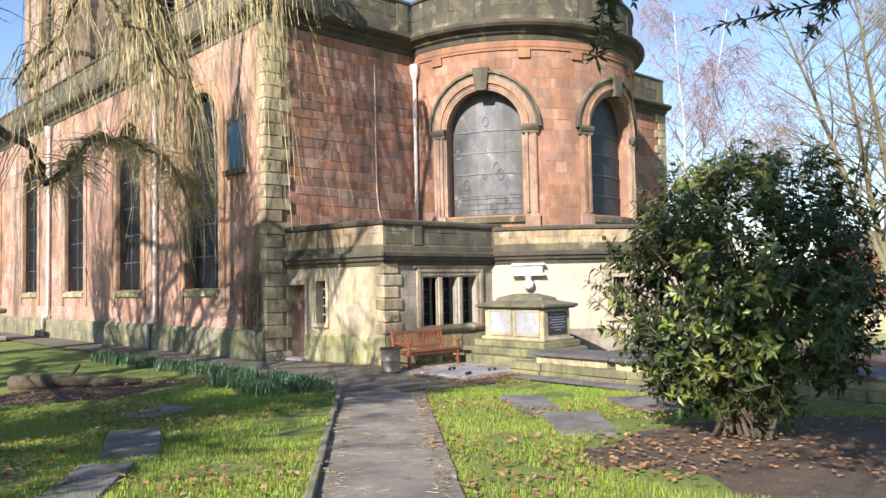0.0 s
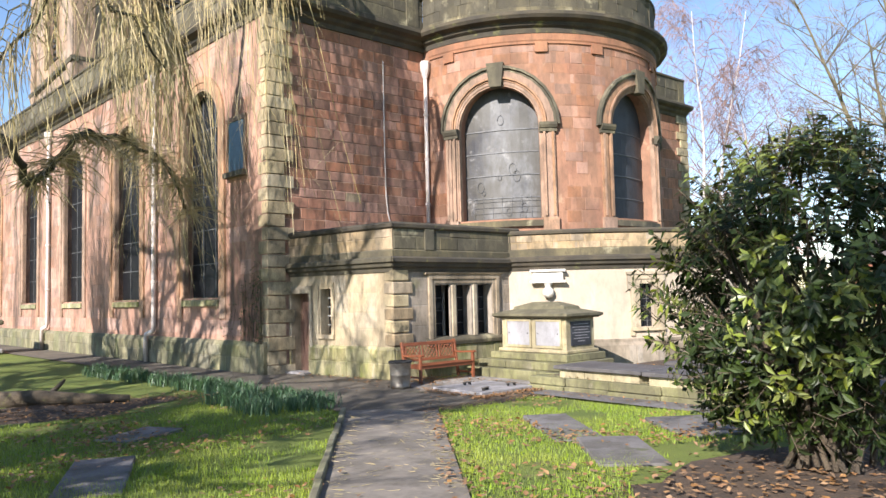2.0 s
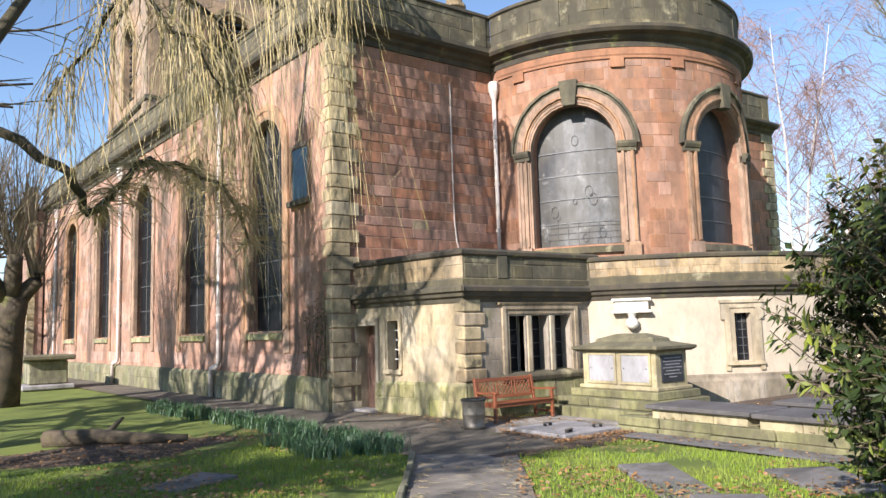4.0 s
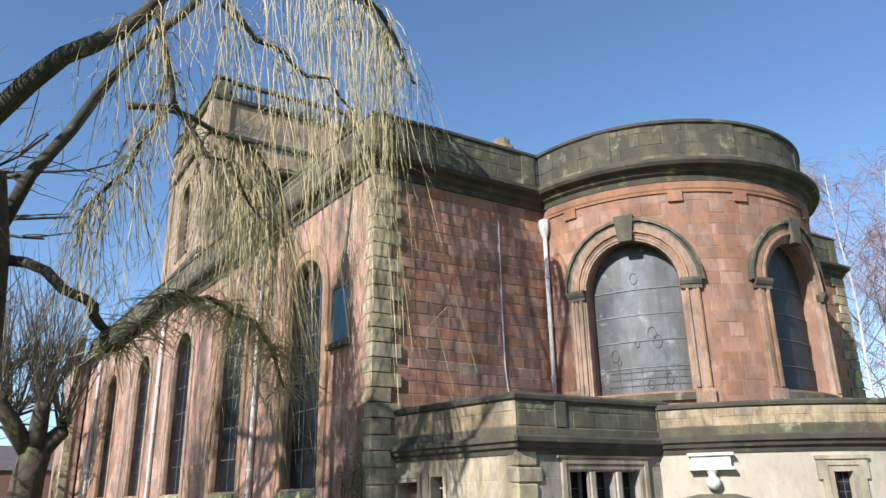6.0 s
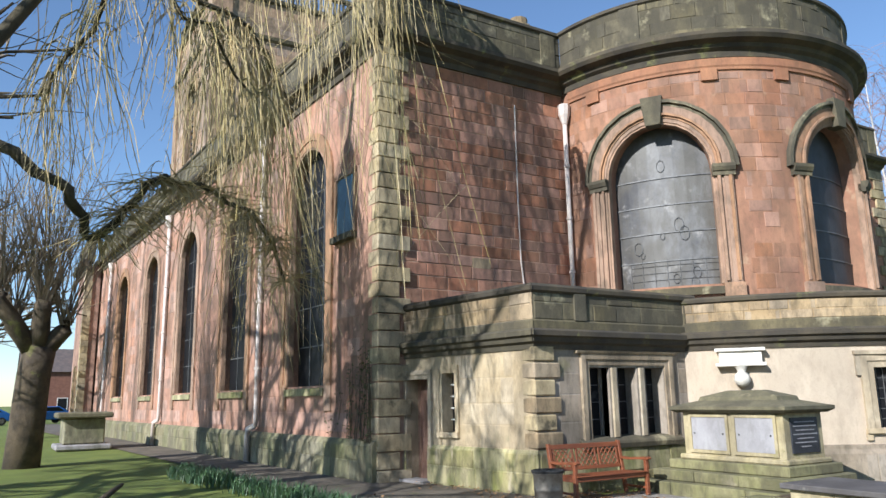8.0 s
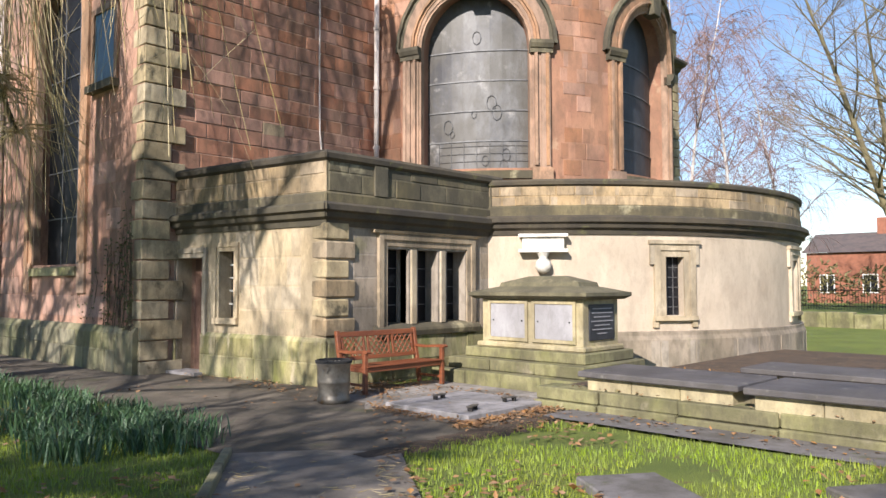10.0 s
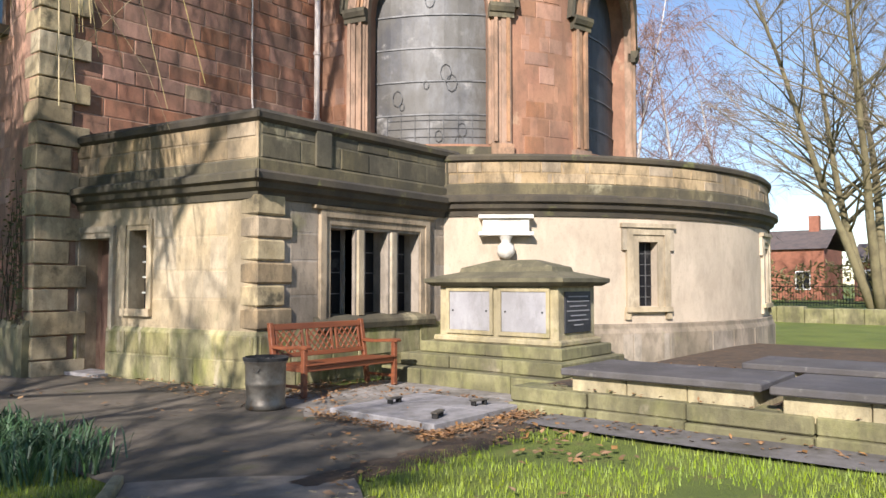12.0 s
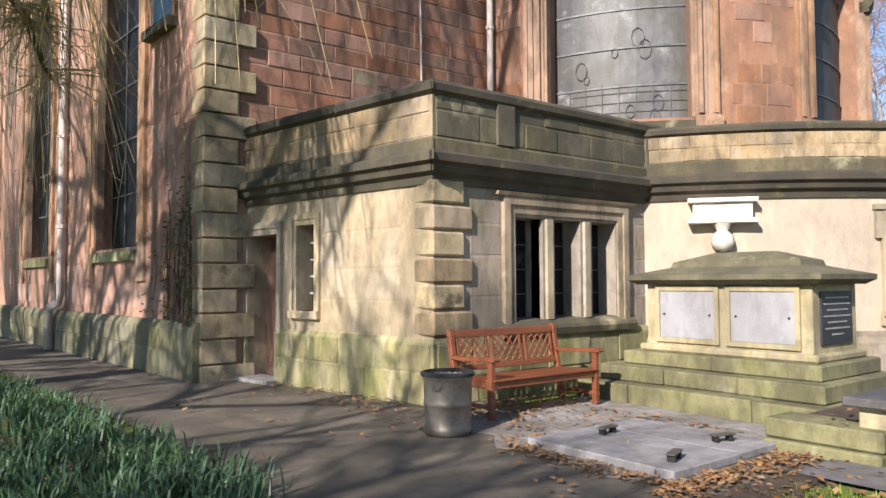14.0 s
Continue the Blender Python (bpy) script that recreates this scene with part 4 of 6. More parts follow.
for c, hw, zb, zs, _ in cwins:
    acc = Acc()
    surround(acc, CW, [(c - 0.19, 0.9), (c - 0.19, 1.99), (c + 0.19, 1.99), (c + 0.19, 0.9)], [(c - 0.42, 0.9), (c - 0.42, 2.22), (c + 0.42, 2.22), (c + 0.42, 0.9)], 0.06)
    w = part("window", acc, CREAM, CRYPT, "narrow leaded window in an eared stone frame")
    for s0, s1, d0, d1, z0, z1, nm in ((-0.5, -0.36, -0.055, 0.02, 1.85, 2.22, "frame_ear"), (0.36, 0.5, -0.055, 0.02, 1.85, 2.22, "frame_ear"), (-0.45, -0.35, -0.05, 0.02, 0.72, 0.84, "sill_bracket"),
                                       (0.35, 0.45, -0.05, 0.02, 0.72, 0.84, "sill_bracket"), (-0.52, 0.52, -0.09, 0.02, 2.22, 2.29, "hood"), (-0.44, 0.44, -0.09, 0.2, 0.84, 0.92, "sill")):
        acc = Acc()
        slab(acc, CW, c + s0, c + s1, d0, d1, z0, z1, 2)
        part(nm, acc, CREAM, w)
    acc = Acc()
    slab(acc, CW, c - 0.19, c + 0.19, 0.16, 0.18, 0.9, 1.99)
    part("pane", acc, GLAZE_DARK, w)
    acc = Acc()
    for k in range(1, 6):
        slab(acc, CW, c - 0.19, c + 0.19, 0.145, 0.16, 0.9 + k * 0.18 - 0.006, 0.9 + k * 0.18 + 0.006)
    for k in (-1, 1):
        slab(acc, CW, c + k * 0.065 - 0.006, c + k * 0.065 + 0.006, 0.145, 0.16, 0.9, 1.99)
    part("leading", acc, LEADING, w)
# wall monument
MON = thing("wall_monument", "white stone memorial tablet on a carved bracket", "monument")
c = ca(-52.6)
for name, a, b, d0, z0, z1 in (("tablet", -0.36, 0.36, -0.16, 2.12, 2.33), ("cap", -0.42, 0.42, -0.22, 2.33, 2.39), ("base_shelf", -0.42, 0.42, -0.22, 2.06, 2.12)):
    acc = Acc()
    slab(acc, CW, c + a, c + b, d0, 0.02, z0, z1)
    part(name, acc, WHITE_STONE, MON, bevel=0.008)
acc = Acc()
p = CW(c, -0.1, 1.8)
acc.lathe((p.x, p.y, p.z), [(0.0, -0.12), (0.1, -0.08), (0.15, 0.0), (0.13, 0.1), (0.07, 0.16), (0.09, 0.2), (0.12, 0.26)], 12)
part("bracket", acc, WHITE_STONE, MON, smooth=True)
# ---- graves and furniture by the church ----
def chest_tomb():
    t = thing("chest_tomb", "sandstone chest tomb with hipped lid and grey inscription panels", "tomb")
    for k, (a, b, c, e, z0, z1) in enumerate(((12.98, 15.0, 10.84, 13.66, -0.1, 0.2), (13.2, 14.85, 10.97, 13.5, 0.2, 0.37), (13.42, 14.74, 11.1, 13.35, 0.37, 0.52))):
        n = 4 - k
        for q in range(n):
            acc = Acc()
            y0, y1 = c + (e - c) * q / n, c + (e - c) * (q + 1) / n
            acc.box(a + rng.uniform(-0.01, 0.01), b, y0 + 0.003, y1 - 0.003, z0, z1 - 0.002 + rng.uniform(-0.006, 0.002))
            part("step", acc, TOMB_STEP, t, "mossy green stone step", bevel=0.014)
    acc = Acc()
    acc.box(13.62, 14.56, 11.26, 13.14, 0.52, 1.28)
    body = part("body", acc, TOMB, t, bevel=0.008)
    acc = Acc()
    acc.box(13.55, 14.63, 11.19, 13.21, 0.52, 0.6)
    part("base_moulding", acc, TOMB, t, bevel=0.02)
    for y0, y1 in ((11.42, 12.1), (12.28, 12.96)):
        acc = Acc()
        acc.box(13.605, 13.63, y0, y1, 0.68, 1.2)
        part("inscription_panel", acc, MARBLE, body, "pale grey inscribed slab", bevel=0.004)
        acc = Acc()
        for q in ((y0 - 0.05, y0, 0.63, 1.25), (y1, y1 + 0.05, 0.63, 1.25), (y0, y1, 0.63, 0.68), (y0, y1, 1.2, 1.25)):
            acc.box(13.59, 13.63, q[0], q[1], q[2], q[3])
        part("panel_frame", acc, TOMB, body)
        for y in (y0 + 0.06, y1 - 0.06):
            acc = Acc()
            acc.lathe((13.6, y, 0.94), [(0, -0.012), (0.012, -0.008), (0.012, 0.008), (0, 0.012)], 8)
            part("stud", acc, IRON, body)
    acc = Acc()
    acc.box(13.76, 14.42, 11.24, 11.27, 0.68, 1.2)
    panel = part("end_panel", acc, SLATE, body, "dark slate end panel with pale lettering", bevel=0.004)
    acc = Acc()
    for k in range(7):
        w = (0.5, 0.56, 0.44, 0.58, 0.4, 0.52, 0.24)[k]
        acc.box(14.09 - w / 2, 14.09 + w / 2, 11.235, 11.241, 1.13 - k * 0.06, 1.145 - k * 0.06)
    part("lettering", acc, MARBLE, panel)
    acc = Acc()
    X0, X1, Y0, Y1 = 13.46, 14.7, 11.1, 13.3
    mid = [(X0 + 0.35, X1 - 0.35, Y0 + 0.35, Y1 - 0.35, 1.46), (X0 + 0.37, X1 - 0.37, Y0 + 0.37, Y1 - 0.37, 1.52), (14.0, 14.16, 11.85, 12.5, 1.62)]
    rings = [(X0 + 0.08, X1 - 0.08, Y0 + 0.08, Y1 - 0.08, 1.27), (X0, X1, Y0, Y1, 1.32), (X0, X1, Y0, Y1, 1.37)] + mid
    acc.grid([[(a, c, z), (b, c, z), (b, e, z), (a, e, z), (a, c, z)] for a, b, c, e, z in rings])
    a, b, c, e, z = rings[-1]
    acc.face((a, c, z), (b, c, z), (b, e, z), (a, e, z))
    part("lid", acc, TOMB_LID, t, "dark weathered hipped lid")


chest_tomb()

PLAT = thing("grave_platform", "low stone kerbed platform under the ledger stones", "platform", kind="structure")
y = 10.95
rr = random.Random(4)
while y > 2.0:
    w = rr.uniform(0.75, 1.3)
    for z0, z1, dx in ((-0.1, 0.09, 0.05), (0.09, 0.25, 0.0)):
        acc = Acc()
        acc.box(12.1 - dx + rr.uniform(-0.015, 0.015), 12.5, y - w + 0.006, y - 0.006, z0 + 0.003, z1 + rr.uniform(-0.01, 0.006))
        part("kerb_stone", acc, TOMB_STEP, PLAT, bevel=0.014)
    y -= w
acc = Acc()
acc.box(12.4, 20.0, 1.8, 10.9, -0.1, 0.2)
part("platform_bed", acc, SOIL, PLAT, "leaf-strewn soil bed")


def ledger(x0, x1, y0, y1, z, tilt):
    t = thing("ledger_tomb", "black ledger stone on a low mossy sandstone base", "grave", "ledger tombs")
    for k in range(3):
        acc = Acc()
        a, b = y0 + 0.08 + (y1 - y0 - 0.16) * k / 3, y0 + 0.08 + (y1 - y0 - 0.16) * (k + 1) / 3
        acc.box(x0 + 0.08, x1 - 0.08, a + 0.004, b - 0.004, 0.18, z - 0.07)
        part("base_stone", acc, TOMB, t, bevel=0.01)
    acc = Acc()
    acc.box(x0, x1, y0, y1, z - 0.07, z)
    acc.v = [(px, py, pz + tilt * (py - y0)) for px, py, pz in acc.v]
    part("ledger_slab", acc, LEDGER, t, "cracked black slab", bevel=0.012)


ledger(12.15, 13.25, 8.47, 10.38, 0.46, 0.0)
ledger(12.05, 13.2, 6.3, 8.38, 0.47, -0.004)
ledger(14.0, 15.0, 6.6, 9.2, 0.44, 0.0)
ledger(12.2, 13.2, 3.6, 5.9, 0.46, 0.0)

# lifted flagstones in front of the bench, with three lugs
acc = Acc()
acc.box(10.68, 11.5, 10.8, 12.15, 0.0, 0.07)
tagged(part("flagstone", acc, FLAG, bevel=0.01), "grey stone flag lying on the yard", "flagstone", "flags by the bench")
acc = Acc()
acc.box(11.51, 12.08, 10.82, 12.17, 0.0, 0.066)
tagged(part("flagstone", acc, FLAG, bevel=0.01), "grey stone flag lying on the yard", "flagstone", "flags by the bench")
for x, y, a in ((10.95, 10.98, 20), (11.75, 11.1, -15), (11.3, 11.85, 5)):
    b = thing("slab_bracket", "rusty iron lifting bracket on the flag", "bracket", "brackets on the flag")
    M = pose(x, y, 0.07, 0, 0, a)
    for dx in (-0.08, 0.06):
        acc = Acc()
        acc.box(dx, dx + 0.03, -0.03, 0.03, 0, 0.045, M)
        part("lug", acc, IRON, b, bevel=0.004)
    acc = Acc()
    acc.box(-0.1, 0.11, -0.035, 0.035, 0.045, 0.06, M)
    part("plate", acc, ZINC, b, bevel=0.004)
acc = Acc()
acc.grid([[(x, y, 0.02) for x in (11.45, 12.08)] for y in (1.5, 3, 5, 7, 9, 10.4)])
tagged(part("paving_strip", acc, OLD_FLAG, kind="structure"), "dark paving strip along the grave kerb", "paving")
acc = Acc()
rows = []
for k in range(40):
    x = 8.75 + 2.75 * k / 39
    y = 10.33
    a, b = 0.16 + 0.14 * noise.noise((k * 0.45, 1, 3)), 0.2 + 0.2 * noise.noise((k * 0.5, 7, 3))
    rows.append([(x, y - b, level(x, y) - 0.028), (x, y - b * 0.4, level(x, y) + 0.014), (x, y + a * 0.4, level(x, y) + 0.016), (x, y + a, 0.002)])
acc.grid(rows)
tagged(part("soil_edge", acc, SOIL, kind="structure"), "ragged soil and litter edge between yard and grass", "soil")
acc = Acc()
rows = []
for k in range(15):
    y = 10.95 + 2.6 * k / 14
    a = 10.55 + 0.25 * noise.noise((k * 0.5, 2, 8)) + 0.3 * max(0.0, (y - 12.3))
    rows.append([(a + (12.95 - a) * q / 5, y, 0.011 if 0 < q < 5 else 0.005) for q in range(6)])
acc.grid(rows)
tagged(part("concrete_apron", acc, APRON, kind="structure"), "pale worn concrete apron before the bench", "paving")
# bare soil and litter at the foot of the kerb and under the shrub
acc = Acc()
rr = random.Random(12)
ring = [(8.3 + (2.5 + 0.35 * math.sin(3 * a + 1) + rr.uniform(-0.45, 0.3)) * math.cos(a), 3.5 + (2.2 + 0.3 * math.cos(2 * a)) * math.sin(a)) for a in (2 * math.pi * k / 28 for k in range(28))]
for k in range(28):
    a, b = ring[k], ring[(k + 1) % 28]
    acc.face((8.3, 3.5, level(8.3, 3.5) + 0.015), (*a, level(*a) - 0.027), (*b, level(*b) - 0.027))
tagged(part("soil_patch", acc, SOIL, kind="structure"), "bare leafy soil under the laurel", "soil")


def bench():
    t = thing("garden_bench", "red-brown wooden garden bench with lattice back", "bench")
    X0, X1, YF, YB = 11.12, 12.66, 13.06, 13.6

    def bar(name, x0, x1, y0, y1, z0, z1, tilt=0.0, bev=0.006, parent=None):
        acc = Acc()
        acc.box(x0, x1, y0, y1, z0, z1)
        acc.v = [(x, y + tilt * (z - 0.42), z) for x, y, z in acc.v]
        return part(name, acc, TEAK, parent or t, bevel=bev)

    for x in (X0, X1 - 0.06):
        bar("leg", x, x + 0.06, YF, YF + 0.06, 0.016, 0.62)
        bar("leg", x, x + 0.06, YB, YB + 0.06, 0.016, 0.92, 0.16)
        acc = Acc()
        prof = [(YF - 0.05, 0.615), (YF - 0.06, 0.64), (YF - 0.02, 0.665), (YF + 0.15, 0.65), (YF + 0.4, 0.63), (YB + 0.04, 0.64), (YB + 0.04, 0.6), (YF + 0.4, 0.59), (YF + 0.15, 0.61)]
        acc.grid([[(xx, py, pz) for py, pz in prof + prof[:1]] for xx in (x - 0.012, x + 0.072)])
        acc.face(*[(x - 0.012, py, pz) for py, pz in prof])
        acc.face(*[(x + 0.072, py, pz) for py, pz in reversed(prof)])
        part("armrest", acc, TEAK, t, bevel=0.004)
        bar("side_rail", x + 0.01, x + 0.05, YF + 0.06, YB, 0.33, 0.4)
        bar("stretcher", x + 0.015, x + 0.045, YF + 0.06, YB, 0.12, 0.16)
    bar("front_rail", X0 + 0.06, X1 - 0.06, YF + 0.01, YF + 0.045, 0.33, 0.4)
    for k in range(5):
        y = YF - 0.02 + k * 0.115
        bar("seat_slat", X0 + 0.03, X1 - 0.03, y, y + 0.1, 0.405 - 0.006 * k, 0.427 - 0.006 * k)
    back = bar("top_rail", X0 + 0.06, X1 - 0.06, YB + 0.005, YB + 0.045, 0.82, 0.9, 0.16)
    bar("bottom_rail", X0 + 0.06, X1 - 0.06, YB + 0.005, YB + 0.045, 0.46, 0.52, 0.16)
    n, w = 3, (X1 - X0 - 0.12) / 3
    for p in range(n):
        a = X0 + 0.06 + p * w
        for k in range(2):
            bar("back_post", a + 0.02 + k * (w - 0.08), a + 0.05 + k * (w - 0.08), YB + 0.01, YB + 0.04, 0.52, 0.82, 0.16, 0.003)
        for k in range(-3, 5):
            for sgn in (1, -1):
                x = a + 0.05 + (k + 0.5) * (w - 0.1) / 4
                lo, hi = a + 0.05, a + w - 0.06
                q0, q1 = (x, 0.52), (x + sgn * 0.24, 0.82)
                (xa, za), (xb, zb) = q0, q1
                if max(xa, xb) < lo or min(xa, xb) > hi:
                    continue
                if xa < lo:
                    za, xa = za + (lo - xa) / (xb - xa) * (zb - za), lo
                if xb < lo:
                    zb, xb = za + (lo - xa) / (xb - xa) * (zb - za), lo
                if xb > hi:
                    zb, xb = za + (hi - xa) / (xb - xa) * (zb - za), hi
                if xa > hi:
                    za, xa = za + (hi - xa) / (xb - xa) * (zb - za), hi
                if abs(zb - za) < 0.02:
                    continue
                acc = Acc()
                yy = YB + 0.018 + (0.006 if sgn > 0 else 0)
                acc.tube([(xa, yy + 0.16 * (za - 0.42), za), (xb, yy + 0.16 * (zb - 0.42), zb)], 0.011, 0.011, 4)
                part("lattice_strip", acc, TEAK, back)
    return t


bench().scale.z = 0.91


def litter_bin():
    t = thing("litter_bin", "dented galvanised steel bin with black liner", "bin")
    c = (10.5, 12.93, 0.004)
    acc = Acc()
    acc.lathe(c, [(0.0, 0.0), (0.19, 0.0), (0.205, 0.02), (0.205, 0.07), (0.195, 0.09), (0.205, 0.25), (0.212, 0.26), (0.206, 0.28), (0.21, 0.46), (0.22, 0.48), (0.23, 0.5), (0.23, 0.52), (0.215, 0.525), (0.205, 0.5), (0.19, 0.12), (0.0, 0.12)], 28)
    part("body", acc, ZINC, t, smooth=True)
    acc = Acc()
    acc.lathe(c, [(0.232, 0.5), (0.238, 0.53), (0.21, 0.54), (0.2, 0.42), (0, 0.38)], 22)
    part("liner", acc, RUBBER, t, "black plastic bag")
    for a in (200, 20):
        acc = Acc()
        pts = [(c[0] + 0.215 * math.cos(radians(a + q)), c[1] + 0.215 * math.sin(radians(a + q)) - 0.02, c[2] + 0.44 - 0.04 * (q in (-7, 7))) for q in (-12, -7, 7, 12)]
        acc.tube(pts, 0.008, 0.008, 6)
        part("handle", acc, ZINC, t)


litter_bin()


def flat_grave(x, y, w, l, a, mat=OLD_FLAG):
    acc = Acc()
    M = pose(x, y, level(x, y) - 0.02, 0, 0, a)
    acc.box(-w / 2, w / 2, -l / 2, l / 2, -0.05, 0.035 + rng.uniform(0, 0.012), M)
    tagged(part("flat_gravestone", acc, mat, bevel=0.012), "flat grey gravestone sunk in the grass", "gravestone", "flat gravestones in the grass")


for x, y, w, l, a in ((4.9, 11.3, 0.6, 1.0, -60), (3.67, 8.85, 0.6, 1.65, -22), (2.72, 7.2, 0.5, 1.3, -32), (0.6, 7.6, 0.7, 1.2, 0),
                      (8.95, 7.5, 0.62, 1.9, -35), (8.05, 5.95, 0.7, 1.4, -42), (10.1, 6.3, 0.8, 1.3, -35)):
    flat_grave(x, y, w, l, a)

# small far chest tomb and the fallen log
ft = thing("far_chest_tomb", "small dark mossy chest tomb beside the nave", "tomb")
for name, a, z0, z1, m in (("base", 1.0, 0.0, 0.2, FLAG), ("body", 0.75, 0.2, 1.1, PLINTH), ("lid", 1.0, 1.1, 1.3, TOMB_LID)):
    acc = Acc()
    acc.box(6.4 - a * 0.9, 6.4 + a * 0.9, 34.5 - a, 34.5 + a, z0, z1)
    part(name, acc, m, ft, bevel=0.05)
acc = Acc()
acc.tube([(4.1, 16.9, 0.1), (4.8, 16.3, 0.14), (5.4, 15.7, 0.1), (6.1, 15.4, 0.06)], 0.16, 0.07, 9)
acc.tube([(4.9, 16.2, 0.14), (5.2, 16.6, 0.3), (5.4, 17.1, 0.34)], 0.06, 0.03, 6)
tagged(part("fallen_log", acc, BARK, smooth=True), "fallen mossy log lying in the leaf litter", "log")
acc = Acc()
rr = random.Random(31)
for k in range(18):
    a0, a1 = 2 * math.pi * k / 18, 2 * math.pi * (k + 1) / 18
    f = lambda a: (4.8 + (3.2 + 0.4 * math.sin(3 * a)) * math.cos(a), 15.4 + (1.7 + 0.3 * math.cos(4 * a)) * math.sin(a))
    p, q = f(a0), f(a1)
    acc.face((4.8, 15.4, 0.03), (*p, level(*p) - 0.05), (*q, level(*q) - 0.05))
tagged(part("soil_patch", acc, SOIL, kind="structure"), "bare earth and leaf litter below the willow", "soil")


# ---- trees ----
def wander(p, d, length, n, r, droop=0.0, wob=0.22):
    p, d = Vector(p), Vector(d).normalized()
    pts = [p.copy()]
    for k in range(n):
        d = (d + Vector((r.uniform(-wob, wob), r.uniform(-wob, wob), r.uniform(-wob, wob) - droop))).normalized()
        p = p + d * (length / n)
        pts.append(p.copy())
    return pts


def grow(limbs, twigs, p, d, length, rad, lev, r, droop, kids, wob=0.2):
    pts = wander(p, d, length, 6 if lev > 1 else 4, r, droop if lev < 2 else 0, wob)
    if lev == 0:
        twigs.tube(pts, rad, rad * 0.4, 3, False)
        return
    limbs.tube(pts, rad, rad * 0.55, 7 if lev > 2 else 5)
    for k in range(kids):
        t = r.uniform(0.25, 1.0)
        q = pts[min(len(pts) - 1, int(t * (len(pts) - 1) + 0.5))]
        ax = (pts[-1] - pts[0]).normalized()
        out = Vector((r.uniform(-1, 1), r.uniform(-1, 1), r.uniform(-0.3, 0.7))).normalized()
        nd = (ax * r.uniform(0.35, 0.9) + out * r.uniform(0.5, 0.9)).normalized()
        grow(limbs, twigs, q, nd, length * r.uniform(0.45, 0.72), max(rad * 0.5, 0.006), lev - 1, r, droop, kids, wob)


def bare_tree(x, y, h, seed, label, bark, twig, lev=4, kids=5, rad=0.3, droop=0.0, lean=(0, 0, 1), group="", twig_rad=None, first=0.35, spread=0.62):
    r = random.Random(seed)
    t = thing("tree", label, "tree", group)
    z = level(x, y) - 0.1
    trunk, limbs, twigs = Acc(), Acc(), Acc()
    pts = wander((x, y, z), lean, h * 0.8, 9, r, 0, 0.09)
    trunk.tube(pts, rad, rad * 0.25, 10)
    for k in range(kids * 2 + 3):
        u = r.uniform(first, 1.0)
        q = pts[min(9, int(u * 9 + 0.5))]
        a = r.uniform(0, 2 * math.pi)
        d = Vector((math.cos(a), math.sin(a), r.uniform(0.25, 0.9)))
        grow(limbs, twigs, q, d, h * spread * (1.15 - u * 0.6) * r.uniform(0.5, 0.8), rad * 0.42 * (1.2 - u * 0.6), lev - 1, r, droop, kids)
    part("trunk", trunk, bark, t, smooth=True)
    part("branchwork", limbs, bark, t, smooth=True, kind="stuff")
    part("twig_growth", twigs, twig, t, kind="stuff")
    return t


